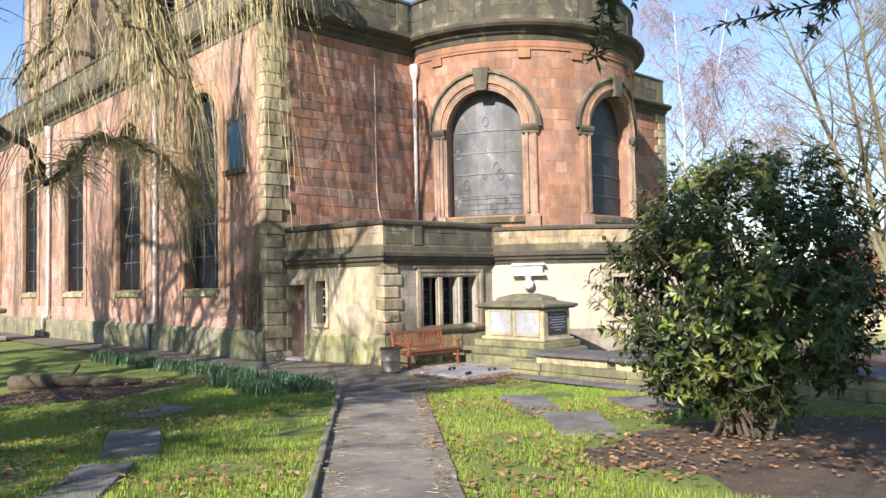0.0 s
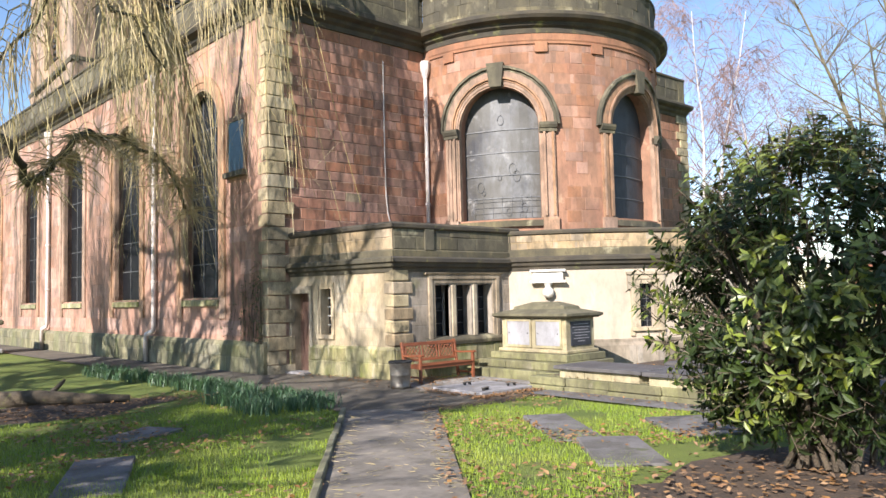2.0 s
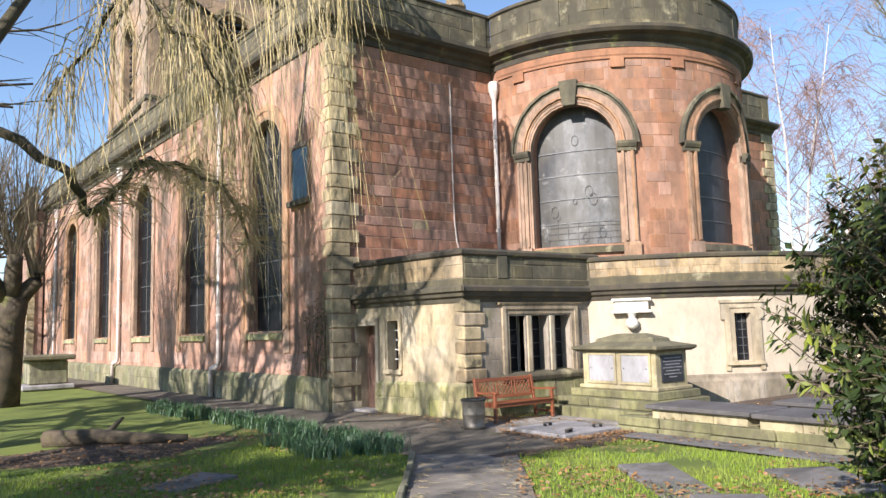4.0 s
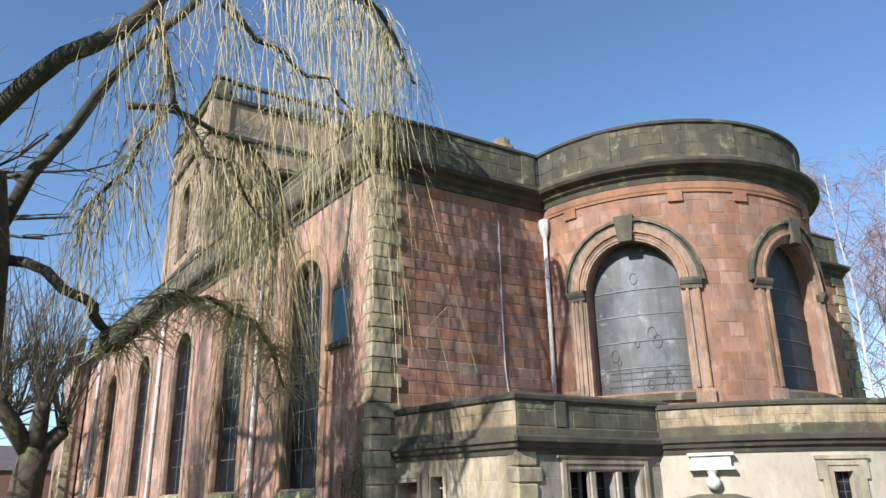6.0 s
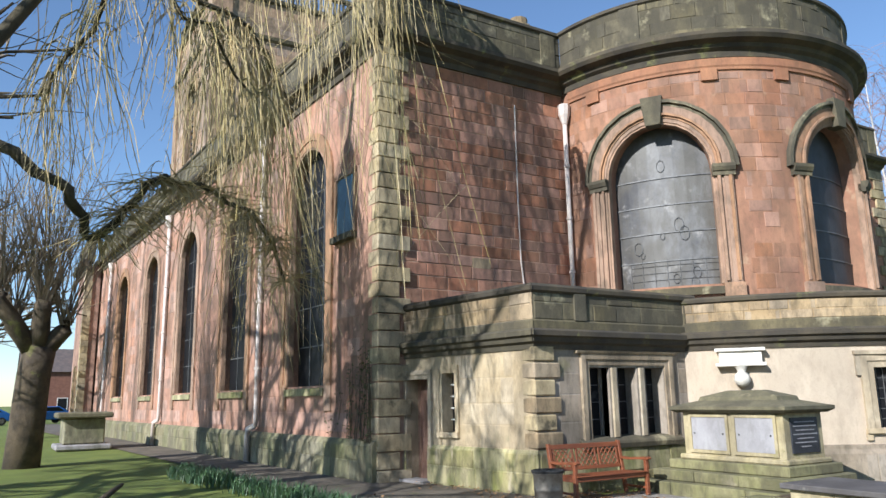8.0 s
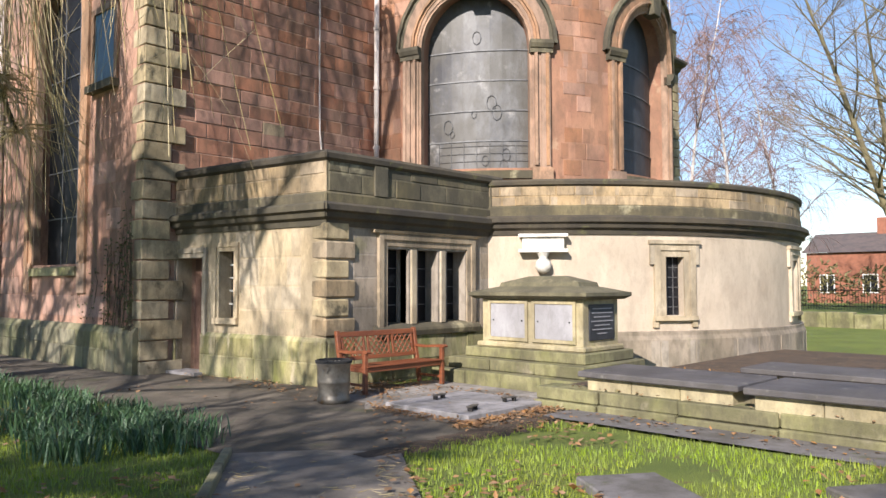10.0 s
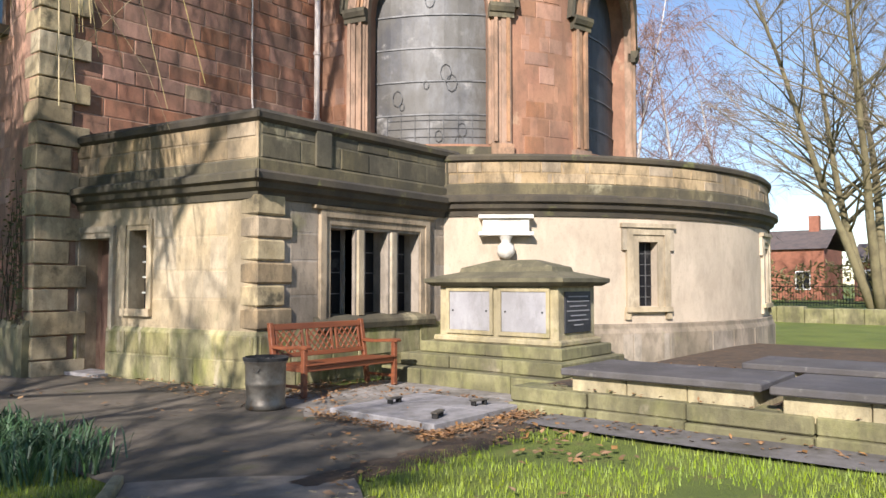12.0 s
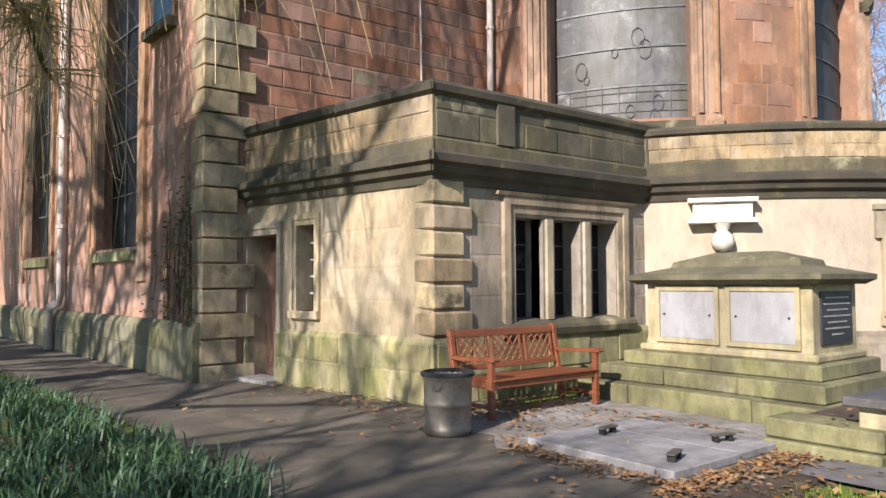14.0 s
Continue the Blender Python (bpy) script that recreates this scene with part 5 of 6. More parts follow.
def willow():
    r = random.Random(21)
    t = thing("weeping_willow", "old bare weeping willow with mossy limbs and hanging twigs", "tree")
    trunk = Acc()
    trunk.tube([(2.55, 17.5, -0.15), (2.6, 17.45, 0.25), (2.68, 17.4, 1.2), (2.75, 17.3, 2.6), (2.8, 17.1, 4.2), (2.72, 16.8, 5.6), (2.5, 16.3, 6.8)], 0.42, 0.22, 14)
    part("trunk", trunk, BARK, t, "gnarled mossy trunk", smooth=True)
    limbs = [
        ("hooked", 0.10, 0.035, [(2.75, 17.0, 5.5), (3.23, 16.7, 5.45), (3.8, 16.25, 4.95), (4.25, 16.0, 4.68), (4.42, 16.35, 4.45), (4.55, 16.65, 4.2), (4.8, 16.65, 4.2), (5.05, 16.5, 4.55), (5.4, 16.4, 5.05), (5.9, 16.55, 5.1), (6.6, 17.0, 5.2), (7.4, 17.6, 5.1), (8.0, 18.1, 4.6), (8.3, 18.2, 3.9)]),
        ("upper", 0.17, 0.03, [(2.5, 16.3, 6.6), (2.4, 14.8, 7.0), (3.17, 14.0, 7.87), (3.84, 14.0, 8.5), (4.4, 14.0, 9.4), (5.4, 13.9, 10.3), (6.6, 14.0, 10.9), (7.8, 14.4, 11.3), (8.8, 14.9, 11.3), (9.5, 15.3, 10.9), (9.9, 15.4, 10.2)]),
        ("curtain", 0.12, 0.03, [(2.7, 16.8, 5.8), (3.6, 17.1, 8.2), (4.6, 17.1, 10.4), (6.0, 16.9, 12.4), (7.2, 16.6, 13.3), (8.3, 16.4, 13.1), (9.1, 16.1, 12.3), (9.6, 15.9, 11.2)]),
        ("side", 0.06, 0.02, [(4.4, 14.0, 9.4), (4.5, 14.0, 8.6), (4.76, 14.0, 7.57), (4.36, 14.0, 6.79), (4.0, 14.5, 6.1), (3.7, 15.0, 5.6)]),
        ("fork", 0.045, 0.015, [(4.74, 14.0, 7.6), (5.0, 14.05, 7.3), (5.35, 14.0, 6.76), (5.9, 14.2, 6.6), (6.5, 14.6, 6.1)]),
        ("knee", 0.06, 0.02, [(5.4, 13.9, 10.3), (5.38, 14.0, 9.57), (5.98, 14.0, 9.12), (6.7, 14.0, 8.81), (7.33, 14.0, 8.79), (7.9, 14.2, 8.4)]),
        ("left", 0.12, 0.03, [(2.5, 16.3, 6.6), (1.6, 15.4, 8.2), (1.0, 14.2, 9.3), (1.2, 13.0, 9.8)]),
        ("mid", 0.08, 0.02, [(4.5, 17.2, 9.0), (5.8, 17.8, 9.4), (7.0, 18.0, 9.2), (7.8, 18.2, 8.6), (8.4, 18.4, 7.6)]),
    ]
    fine = Acc()
    for name, r0, r1, pts in limbs:
        acc = Acc()
        rough = []
        for a, b in zip(pts, pts[1:]):
            rough.append(Vector(a))
            rough.append(Vector(a).lerp(Vector(b), 0.5) + Vector((r.uniform(-1, 1), r.uniform(-1, 1), r.uniform(-1, 1))) * 0.12)
        rough.append(Vector(pts[-1]))
        acc.tube(rough, r0, r1, 8)
        part("limb", acc, LIMB, t, smooth=True)
        num, lo, l0, l1 = {"hooked": (440, 0.42, 0.35, 1.2), "upper": (130, 0.25, 0.9, 2.6), "curtain": (105, 0.55, 3.2, 8.8), "side": (120, 0.1, 0.5, 2.2), "fork": (70, 0.2, 0.5, 2.2),
                           "knee": (70, 0.1, 0.8, 2.6), "left": (230, 0.2, 1.5, 5.2), "mid": (190, 0.4, 2.0, 6.4)}[name]
        for k in range(num):
            u = min(1.0, max(lo, round(r.uniform(lo, 1.0) * 13) / 13 + r.gauss(0, 0.014))) * (len(rough) - 1)
            i = min(int(u), len(rough) - 2)
            p = rough[i].lerp(rough[i + 1], u - i)
            a = r.uniform(0, 2 * math.pi)
            length = r.uniform(l0, l1)
            reach = r.uniform(0.1, 0.95) * r.uniform(0.5, 1.0)
            n = 7
            out = Vector((math.cos(a), math.sin(a), 0))
            sway = Vector((r.uniform(-0.12, 0.2), r.uniform(-0.2, 0.12), 0))
            line = []
            for q in range(n + 1):
                w = q / n
                v = p + out * reach * (1 - (1 - w) ** 2.2) + sway * w * w * length + Vector((r.uniform(-0.025, 0.025), r.uniform(-0.025, 0.025), 0.35 * reach * math.sin(math.pi * min(1, w * 2.2)) - length * w ** 1.35))
                line.append(v)
            if name == "hooked":
                line = wander(p, (math.cos(a), math.sin(a), r.uniform(-0.4, 0.5)), length, 5, r, 0.16, 0.3)
            line = [v for v in line if not (v.x > 9.9 and v.y > 17.4)]
            if len(line) > 2:
                fine.tube(line, r.uniform(0.008, 0.014), 0.005, 3, False)
                for q in range(2):
                    i = r.randrange(1, len(line) - 1)
                    fine.tube(wander(line[i], (r.uniform(-1, 1), r.uniform(-1, 1), -0.6), length * 0.3, 3, r, 0.25), 0.004, 0.002, 3, False)
    part("hanging_growth", fine, TWIG, t, "long straw-coloured hanging twigs", kind="stuff")


willow()
# trees beyond the edge of the view, whose shadows lie on yard and grass
bare_tree(-3.6, 11.0, 10.5, 5, "bare churchyard tree with crooked spreading limbs", BARK, TWIG_DARK, 4, 4, 0.24, 0.0, first=0.3)
bare_tree(-7.5, 6.9, 10.5, 8, "spreading bare churchyard tree with dense twigs", BARK, TWIG_DARK, 4, 6, 0.38, 0.0, first=0.3)
bare_tree(-6.0, 19.0, 15, 15, "tall bare churchyard tree with spreading limbs", BARK, TWIG_DARK, 4, 5, 0.4, 0.0)
bare_tree(1.5, 46.0, 12, 14, "bare tree beyond the willow", BARK, TWIG_DARK, 3, 7, 0.3)


def pollard(x, y):
    """A thick knobbly trunk cut back at head height, with long upright shoots."""
    r = random.Random(11)
    t = thing("pollard_tree", "pollarded tree with a knobbly head and upright shoots", "tree")
    trunk, shoots = Acc(), Acc()
    trunk.tube([(x, y, -0.1), (x + 0.05, y, 1.2), (x + 0.1, y, 2.4), (x + 0.2, y, 3.1)], 0.45, 0.4, 10)
    heads = [(0.75, -0.2, 3.6), (-0.5, 0.2, 3.7), (0.2, 0.5, 4.0), (0.15, -0.4, 4.1), (-0.9, -0.3, 4.3)]
    for dx, dy, z in heads:
        h = Vector((x + dx, y + dy, z))
        trunk.tube([(x + 0.15, y, 2.8), Vector((x + 0.15, y, 2.9)).lerp(h, 0.6), h, h + Vector((0.03, 0, 0.22))], 0.26, 0.2, 8)
        for k in range(34):
            a = r.uniform(0, 2 * math.pi)
            d = Vector((0.35 * math.cos(a), 0.35 * math.sin(a), 1)).normalized()
            line = wander(h + Vector((r.uniform(-0.15, 0.15), r.uniform(-0.15, 0.15), 0.1)), d, r.uniform(1.8, 5.2), 5, r, -0.03, 0.1)
            shoots.tube(line, 0.02, 0.006, 3, False)
            for q in range(3):
                shoots.tube(wander(line[r.randrange(2, 5)], (r.uniform(-1, 1), r.uniform(-1, 1), 1.2), r.uniform(0.5, 1.3), 3, r, 0, 0.12), 0.009, 0.004, 3, False)
    part("trunk", trunk, BARK, t, smooth=True)
    part("shoot_growth", shoots, TWIG_DARK, t, kind="stuff")


def fan_tree(x, y, h, seed, label, bark, twig, stems, rad, side_num=15, weep=0.0, group="", spread=0.3, moss=None):
    """Several stems rising from one stool, each with long side branches that fork into fine sprays."""
    r = random.Random(seed)
    t = thing("tree", label, "tree", group)
    trunk, limbs, twigs = Acc(), Acc(), Acc()
    z0 = level(x, y) - 0.1
    for k in range(stems):
        a = 2 * math.pi * k / stems + r.uniform(-0.4, 0.4)
        d = Vector((spread * math.cos(a), spread * math.sin(a), 1)) if stems > 1 else Vector((0.04, 0.05, 1))
        hh = h * r.uniform(0.82, 1.0)
        n = 12
        pts = wander((x + (0.35 * math.cos(a) if stems > 1 else 0), y + (0.35 * math.sin(a) if stems > 1 else 0), z0), d, hh, n, r, 0, 0.06)
        trunk.tube(pts, rad * r.uniform(0.8, 1.0), rad * 0.1, 9)
        for q in range(side_num):
            u = r.uniform(0.22, 0.98)
            i = min(n - 1, int(u * n))
            p = pts[i].lerp(pts[i + 1], u * n - i)
            b = r.uniform(0, 2 * math.pi)
            out = Vector((math.cos(b), math.sin(b), r.uniform(0.25, 0.9))) + (pts[-1] - pts[0]).normalized() * 0.3
            length = h * 0.34 * (1.12 - 0.75 * u) * r.uniform(0.6, 1.1)
            side = wander(p, out, length, 7, r, 0.03 * (1 if u < 0.5 else -1), 0.1)
            limbs.tube(side, rad * 0.3 * (1.15 - 0.8 * u), 0.012, 5)
            for w in range(9):
                i2 = r.randrange(2, 8)
                ax = (side[-1] - side[0]).normalized()
                v = ax * r.uniform(0.5, 1.0) + Vector((r.uniform(-1, 1), r.uniform(-1, 1), r.uniform(-0.5, 0.8))) * 0.8
                spray = wander(side[i2], v, length * r.uniform(0.25, 0.5), 5, r, weep * 0.5, 0.12)
                twigs.tube(spray, 0.016, 0.007, 3, False)
                for c in range(5):
                    v2 = (spray[-1] - spray[0]).normalized() + Vector((r.uniform(-1, 1), r.uniform(-1, 1), r.uniform(-0.6, 0.6) - 2.5 * weep)) * 0.7
                    twigs.tube(wander(spray[r.randrange(1, 6)], v2, (0.9 + 2.2 * weep) * r.uniform(0.5, 1.3), 4, r, weep, 0.1), 0.009, 0.004, 3, False)
    part("trunk", trunk, bark, t, smooth=True)
    part("branchwork", limbs, moss or bark, t, smooth=True, kind="stuff")
    part("spray_growth", twigs, twig, t, kind="stuff")


pollard(4.32, 27.0)
fan_tree(42.3, 12.0, 19, 6, "large bare tree with pale mossy stems and fine sprays", MOSS_BARK, TWIG_DARK, 6, 0.24, 26)
fan_tree(57, 10.0, 16, 26, "bare tree behind the railings", MOSS_BARK, TWIG_DARK, 4, 0.26, 12)
fan_tree(42.7, 24.2, 21, 3, "silver birch with fine drooping twigs", BIRCH, BIRCH_TWIG, 2, 0.16, 26, 0.3, "silver birches", 0.12, BIRCH_TWIG)
fan_tree(45.0, 22.2, 18, 4, "silver birch with fine drooping twigs", BIRCH, BIRCH_TWIG, 1, 0.17, 28, 0.3, "silver birches", 0.12, BIRCH_TWIG)
fan_tree(47.5, 19.6, 16, 9, "silver birch with fine drooping twigs", BIRCH, BIRCH_TWIG, 1, 0.15, 26, 0.3, "silver birches", 0.12, BIRCH_TWIG)


def leaf_quad(acc, p, d, nrm, l, w):
    s = d.cross(nrm).normalized() * w
    n = len(acc.v)
    mid = p + d * l * 0.5 + nrm * (0.06 * l)
    acc.v.extend((tuple(p), tuple(mid + s), tuple(p + d * l), tuple(mid - s)))
    acc.f.append((n, n + 1, n + 2, n + 3))


def laurel():
    r = random.Random(17)
    t = thing("laurel_bush", "large glossy evergreen laurel bush, yellow-green on top", "bush")
    c = Vector((8.55, 4.05, 1.85))
    stems, dark, bright = Acc(), Acc(), Acc()
    for k in range(46):
        a, e = r.uniform(0, 2 * math.pi), r.uniform(-0.35, 1.0)
        d = Vector((math.cos(a) * 1.0, math.sin(a), e)).normalized()
        base = Vector((c.x + r.uniform(-0.3, 0.3), c.y + r.uniform(-0.3, 0.3), 0.2))
        top = c + Vector((d.x * 1.35, d.y * 1.35, d.z * 1.35)) * r.uniform(0.75, 1.0)
        mid = base.lerp(top, 0.5) + Vector((r.uniform(-0.2, 0.2), r.uniform(-0.2, 0.2), 0.25))
        stems.tube([base, base.lerp(mid, 0.5) + Vector((0, 0, 0.1)), mid, mid.lerp(top, 0.5), top], 0.03, 0.007, 5)
    shoots = 0
    while shoots < 1500:
        v = Vector((r.gauss(0, 1), r.gauss(0, 1), r.gauss(0, 1))).normalized()
        lump = 1.0 + 0.22 * noise.noise(v * 2.1 + Vector((3, 1, 7))) + 0.12 * noise.noise(v * 5.0)
        rad = lump * r.uniform(0.5, 1.0) ** 0.45
        q = c + Vector((v.x * 1.45 * rad, v.y * 1.45 * rad, v.z * 1.5 * rad))
        if q.z < level(q.x, q.y) + 0.12 or noise.noise(q * 1.9) < -0.3:
            continue
        shoots += 1
        ax = (v + Vector((0, 0, 0.5)) + Vector((r.uniform(-0.5, 0.5), r.uniform(-0.5, 0.5), r.uniform(-0.3, 0.3)))).normalized()
        stems.tube([q - ax * 0.22, q + ax * 0.08], 0.006, 0.004, 3, False)
        # top and sunward shoots get the brighter leaf, sunlight put into the colour
        lit_shoot = q.z > 2.75 + r.uniform(-0.3, 0.3) or (v.x + v.y * -0.2 < -0.6 and r.random() < 0.4)
        for k in range(r.randrange(7, 12)):
            a = r.uniform(0, 2 * math.pi)
            side = ax.orthogonal().normalized()
            side.rotate(Matrix.Rotation(a, 3, ax))
            d = (ax * r.uniform(0.0, 0.7) + side - Vector((0, 0, r.uniform(0, 0.5)))).normalized()
            leaf_quad(bright if lit_shoot else dark, q + ax * r.uniform(-0.2, 0.06), d, (ax - d * ax.dot(d)).normalized(), r.uniform(0.09, 0.15), r.uniform(0.018, 0.03))
    part("stem_work", stems, BARK, t)
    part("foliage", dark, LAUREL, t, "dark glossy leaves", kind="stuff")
    part("young_foliage", bright, LAUREL_SUNLIT, t, "yellow-green sunlit leaves", kind="stuff")


laurel()


def pine():
    r = random.Random(23)
    t = thing("pine_tree", "dark pine whose boughs overhang the path", "tree")
    x, y = -1.2, -4.2
    trunk = Acc()
    trunk.tube([(x, y, 0.3), (x + 0.1, y, 3), (x, y + 0.1, 7), (x, y, 13)], 0.35, 0.1, 10)
    part("trunk", trunk, BARK, t, smooth=True)
    boughs, needles = Acc(), Acc()
    targets = [(1.0, 1.5, 5.6), (1.3, 1.6, 6.4), (0.8, 1.4, 7.0), (1.6, 1.1, 5.4), (0.6, 1.8, 6.2), (0.6, 0.9, 6.6), (0.2, 0.4, 7.2), (1.0, 1.2, 6.9), (-0.4, 0.2, 6.8), (0.8, 0.2, 6.2), (1.4, 0.6, 7.0), (0.4, 0.3, 5.7), (1.1, 0.7, 5.9), (5.0, 3.3, 3.95), (7.0, 2.4, 4.1), (2.5, 1.0, 6.4), (0.8, 2.6, 8.2), (-0.5, 1.8, 7.4), (3.0, 2.6, 8.6), (-2.2, 2.0, 8.4), (1.2, -0.6, 9.3), (1.8, 0.6, 7.4), (4.0, -1.5, 6.5), (-4, -1, 7.5), (-3.5, -7, 8), (2, -8, 7), (0.2, 0.6, 10.2), (-1.8, 0.3, 9.6), (2.6, 1.9, 7.6), (-0.8, 0.9, 8.6)]
    for k, g in enumerate(targets):
        g = Vector(g)
        p = Vector((x, y, g.z + 0.4))
        line = [p, p.lerp(g, 0.35) + Vector((0, 0, 0.35)), p.lerp(g, 0.7) + Vector((0, 0, 0.25)), g]
        boughs.tube(line, 0.09, 0.02, 6)
        for q in range(60):
            u = r.uniform(0.45, 1.0)
            b = p.lerp(g, u) + Vector((0, 0, 0.25 * (1 - u)))
            ax = Vector((r.uniform(-1, 1), r.uniform(-1, 1), r.uniform(-0.5, 0.3))).normalized()
            e = b + ax * r.uniform(0.3, 1.0)
            boughs.tube([b, e], 0.012, 0.006, 3, False)
            for s in range(46):
                w = b.lerp(e, r.uniform(0.2, 1.05))
                d = (ax * 0.5 + Vector((r.uniform(-1, 1), r.uniform(-1, 1), r.uniform(-0.9, 0.9)))).normalized()
                leaf_quad(needles, w, d, d.orthogonal().normalized(), r.uniform(0.08, 0.13), 0.012)
    part("boughs", boughs, BARK, t)
    part("needles", needles, NEEDLE, t, "dark green needles", kind="stuff")


pine()


# ---- plants on the ground ----
def on_hard(x, y):
    if 8.0 < x < 12.3 and 10.3 < y < 14.7 or 8.3 < x and y > 14:
        return True
    if x > 11.4 and y < 10.95:
        return True
    k = (y + 8.5) / 19.78
    m = (y + 8.3) / 18.55
    if k < 1.02 and left_edge(k).x - 0.05 < x < right_edge(m).x + 0.03:
        return True
    return False


def in_soil(x, y):
    return math.hypot((x - 8.3) / 2.4, (y - 3.5) / 2.1) < 0.93 or math.hypot((x - 4.8) / 3.2, (y - 15.4) / 1.7) < 0.95


acc = Acc()
r = random.Random(40)
count = 0
while count < 200000:
    x, y = r.uniform(-4, 12), r.uniform(-0.5, 16)
    s = (x - 0.7) * 0.67 + (y - 0.2) * 0.74
    if s < 1.5 or on_hard(x, y) or in_soil(x, y) or noise.noise((x * 0.8, y * 0.8, 5)) < -0.42 + 0.25 * r.random():
        continue
    if s > 9 and r.random() < 0.3:
        continue
    count += 1
    h = r.uniform(0.016, 0.04) * (1.25 if noise.noise((x * 2.5, y * 2.5, 9)) > 0.2 else 1.0)
    a = r.uniform(0, 2 * math.pi)
    w = r.uniform(0.0025, 0.005)
    z = level(x, y) - 0.025
    dx, dy = math.cos(a), math.sin(a)
    lean = r.uniform(0.2, 0.9) * h
    n = len(acc.v)
    acc.v.extend(((x - dy * w, y + dx * w, z), (x + dy * w, y - dx * w, z), (x + dx * lean, y + dy * lean, z + h + 0.02)))
    acc.f.append((n, n + 1, n + 2))
tagged(part("grass", acc, BLADE, kind="stuff"), "short bright green lawn grass", "grass")

acc = Acc()
r = random.Random(41)
for k in range(21000):
    x, y = r.uniform(-3, 12.5), r.uniform(2, 16)
    hard = on_hard(x, y)
    cluster = noise.noise((x * 0.55, y * 0.55, 2)) + (0.35 if in_soil(x, y) else 0)
    k_edge = abs(x - right_edge((y + 8.3) / 18.55).x)
    if cluster < r.uniform(-0.1, 0.35) and not (k_edge < 0.25 and r.random() < 0.5):
        continue
    if hard and k_edge > 0.3 and r.random() < 0.93:
        continue
    z = (0.25 if x > 12.1 and y < 10.9 else level(x, y)) + (0.035 if hard else r.uniform(0.012, 0.035))
    d = Vector((r.uniform(-1, 1), r.uniform(-1, 1), r.uniform(-0.25, 0.25))).normalized()
    leaf_quad(acc, Vector((x, y, z)), d, Vector((r.uniform(-0.3, 0.3), r.uniform(-0.3, 0.3), 1)).normalized(), r.uniform(0.045, 0.095), r.uniform(0.017, 0.032))
for k in range(1100):
    x, y = r.choice(((r.uniform(11.6, 12.2), r.uniform(4, 11)), (r.uniform(10.4, 12.5), r.uniform(10.4, 13.8)), (r.uniform(12.5, 15), r.uniform(9.5, 10.8)), (r.uniform(10.4, 11.2), r.uniform(13.9, 17))))
    if x > 11.1 and y > 13.9:
        continue
    z = 0.27 if x > 12.1 and y < 10.6 else 0.03
    d = Vector((r.uniform(-1, 1), r.uniform(-1, 1), r.uniform(-0.2, 0.3))).normalized()
    leaf_quad(acc, Vector((x, y, z)), d, Vector((r.uniform(-0.3, 0.3), r.uniform(-0.3, 0.3), 1)).normalized(), r.uniform(0.04, 0.08), r.uniform(0.012, 0.024))
for k in range(1500):
    u = r.random()
    if u < 0.5:
        x, y = r.uniform(10.3, 12.0), 10.72 - abs(r.gauss(0, 0.16))
    elif u < 0.75:
        x, y = 10.62 - abs(r.gauss(0, 0.12)), r.uniform(10.5, 12.2)
    else:
        x, y = r.uniform(11.0, 12.9), 13.45 + r.gauss(0, 0.3)
        if x > 12.9 or y > 13.95:
            continue
    d = Vector((r.uniform(-1, 1), r.uniform(-1, 1), r.uniform(-0.15, 0.25))).normalized()
    leaf_quad(acc, Vector((x, y, r.uniform(0.018, 0.035))), d, Vector((r.uniform(-0.3, 0.3), r.uniform(-0.3, 0.3), 1)).normalized(), r.uniform(0.03, 0.07), r.uniform(0.01, 0.022))
tagged(part("fallen_leaves", acc, LEAF_DEAD, kind="stuff"), "scattered dry brown fallen leaves", "leaves")

acc = Acc()
r = random.Random(44)
for k in range(900):
    t = r.uniform(0.45, 0.98)
    q = r.random()
    q = q if r.random() < 0.4 else (0.04 + 0.14 * q if r.random() < 0.5 else 0.8 + 0.18 * q)
    p = left_edge(t).lerp(right_edge(t), q)
    a = r.uniform(0, 2 * math.pi)
    l = r.uniform(0.03, 0.13)
    z = level(p.x, p.y) + 0.02
    acc.tube([(p.x, p.y, z), (p.x + l * math.cos(a), p.y + l * math.sin(a), z + 0.004)], 0.0025, 0.0015, 3, False)
tagged(part("fallen_straw", acc, TWIG, kind="stuff"), "pale broken willow twigs strewn on the path", "twigs")

acc = Acc()
r = random.Random(42)
for k in range(230):
    u = r.random()
    if u < 0.62:
        t = r.random()
        x, y = 7.3 + 0.95 * t + r.uniform(-0.4, 0.3), 22.5 - 10.6 * t + r.uniform(-0.3, 0.3)
    else:
        x, y = r.uniform(6.9, 8.25), r.uniform(11.6, 14.0)
    for q in range(22):
        a = r.uniform(0, 2 * math.pi)
        h = r.uniform(0.16, 0.32)
        b = Vector((x + r.gauss(0, 0.07), y + r.gauss(0, 0.07), level(x, y) - 0.02))
        d = Vector((math.cos(a), math.sin(a), 0))
        e, w = b + d * h * 0.22 + Vector((0, 0, h * 0.7)), Vector((-d.y, d.x, 0)) * 0.007
        tip = b + d * h * r.uniform(0.35, 0.7) + Vector((0, 0, h * r.uniform(0.8, 1.0)))
        n = len(acc.v)
        acc.v.extend(tuple(v) for v in (b - w, b + w, e - w, e + w, tip))
        acc.f.extend(((n, n + 1, n + 3, n + 2), (n + 2, n + 3, n + 4)))
tagged(part("daffodil_leaves", acc, DAFFODIL, kind="stuff"), "dark green daffodil leaves along the lane", "daffodils")

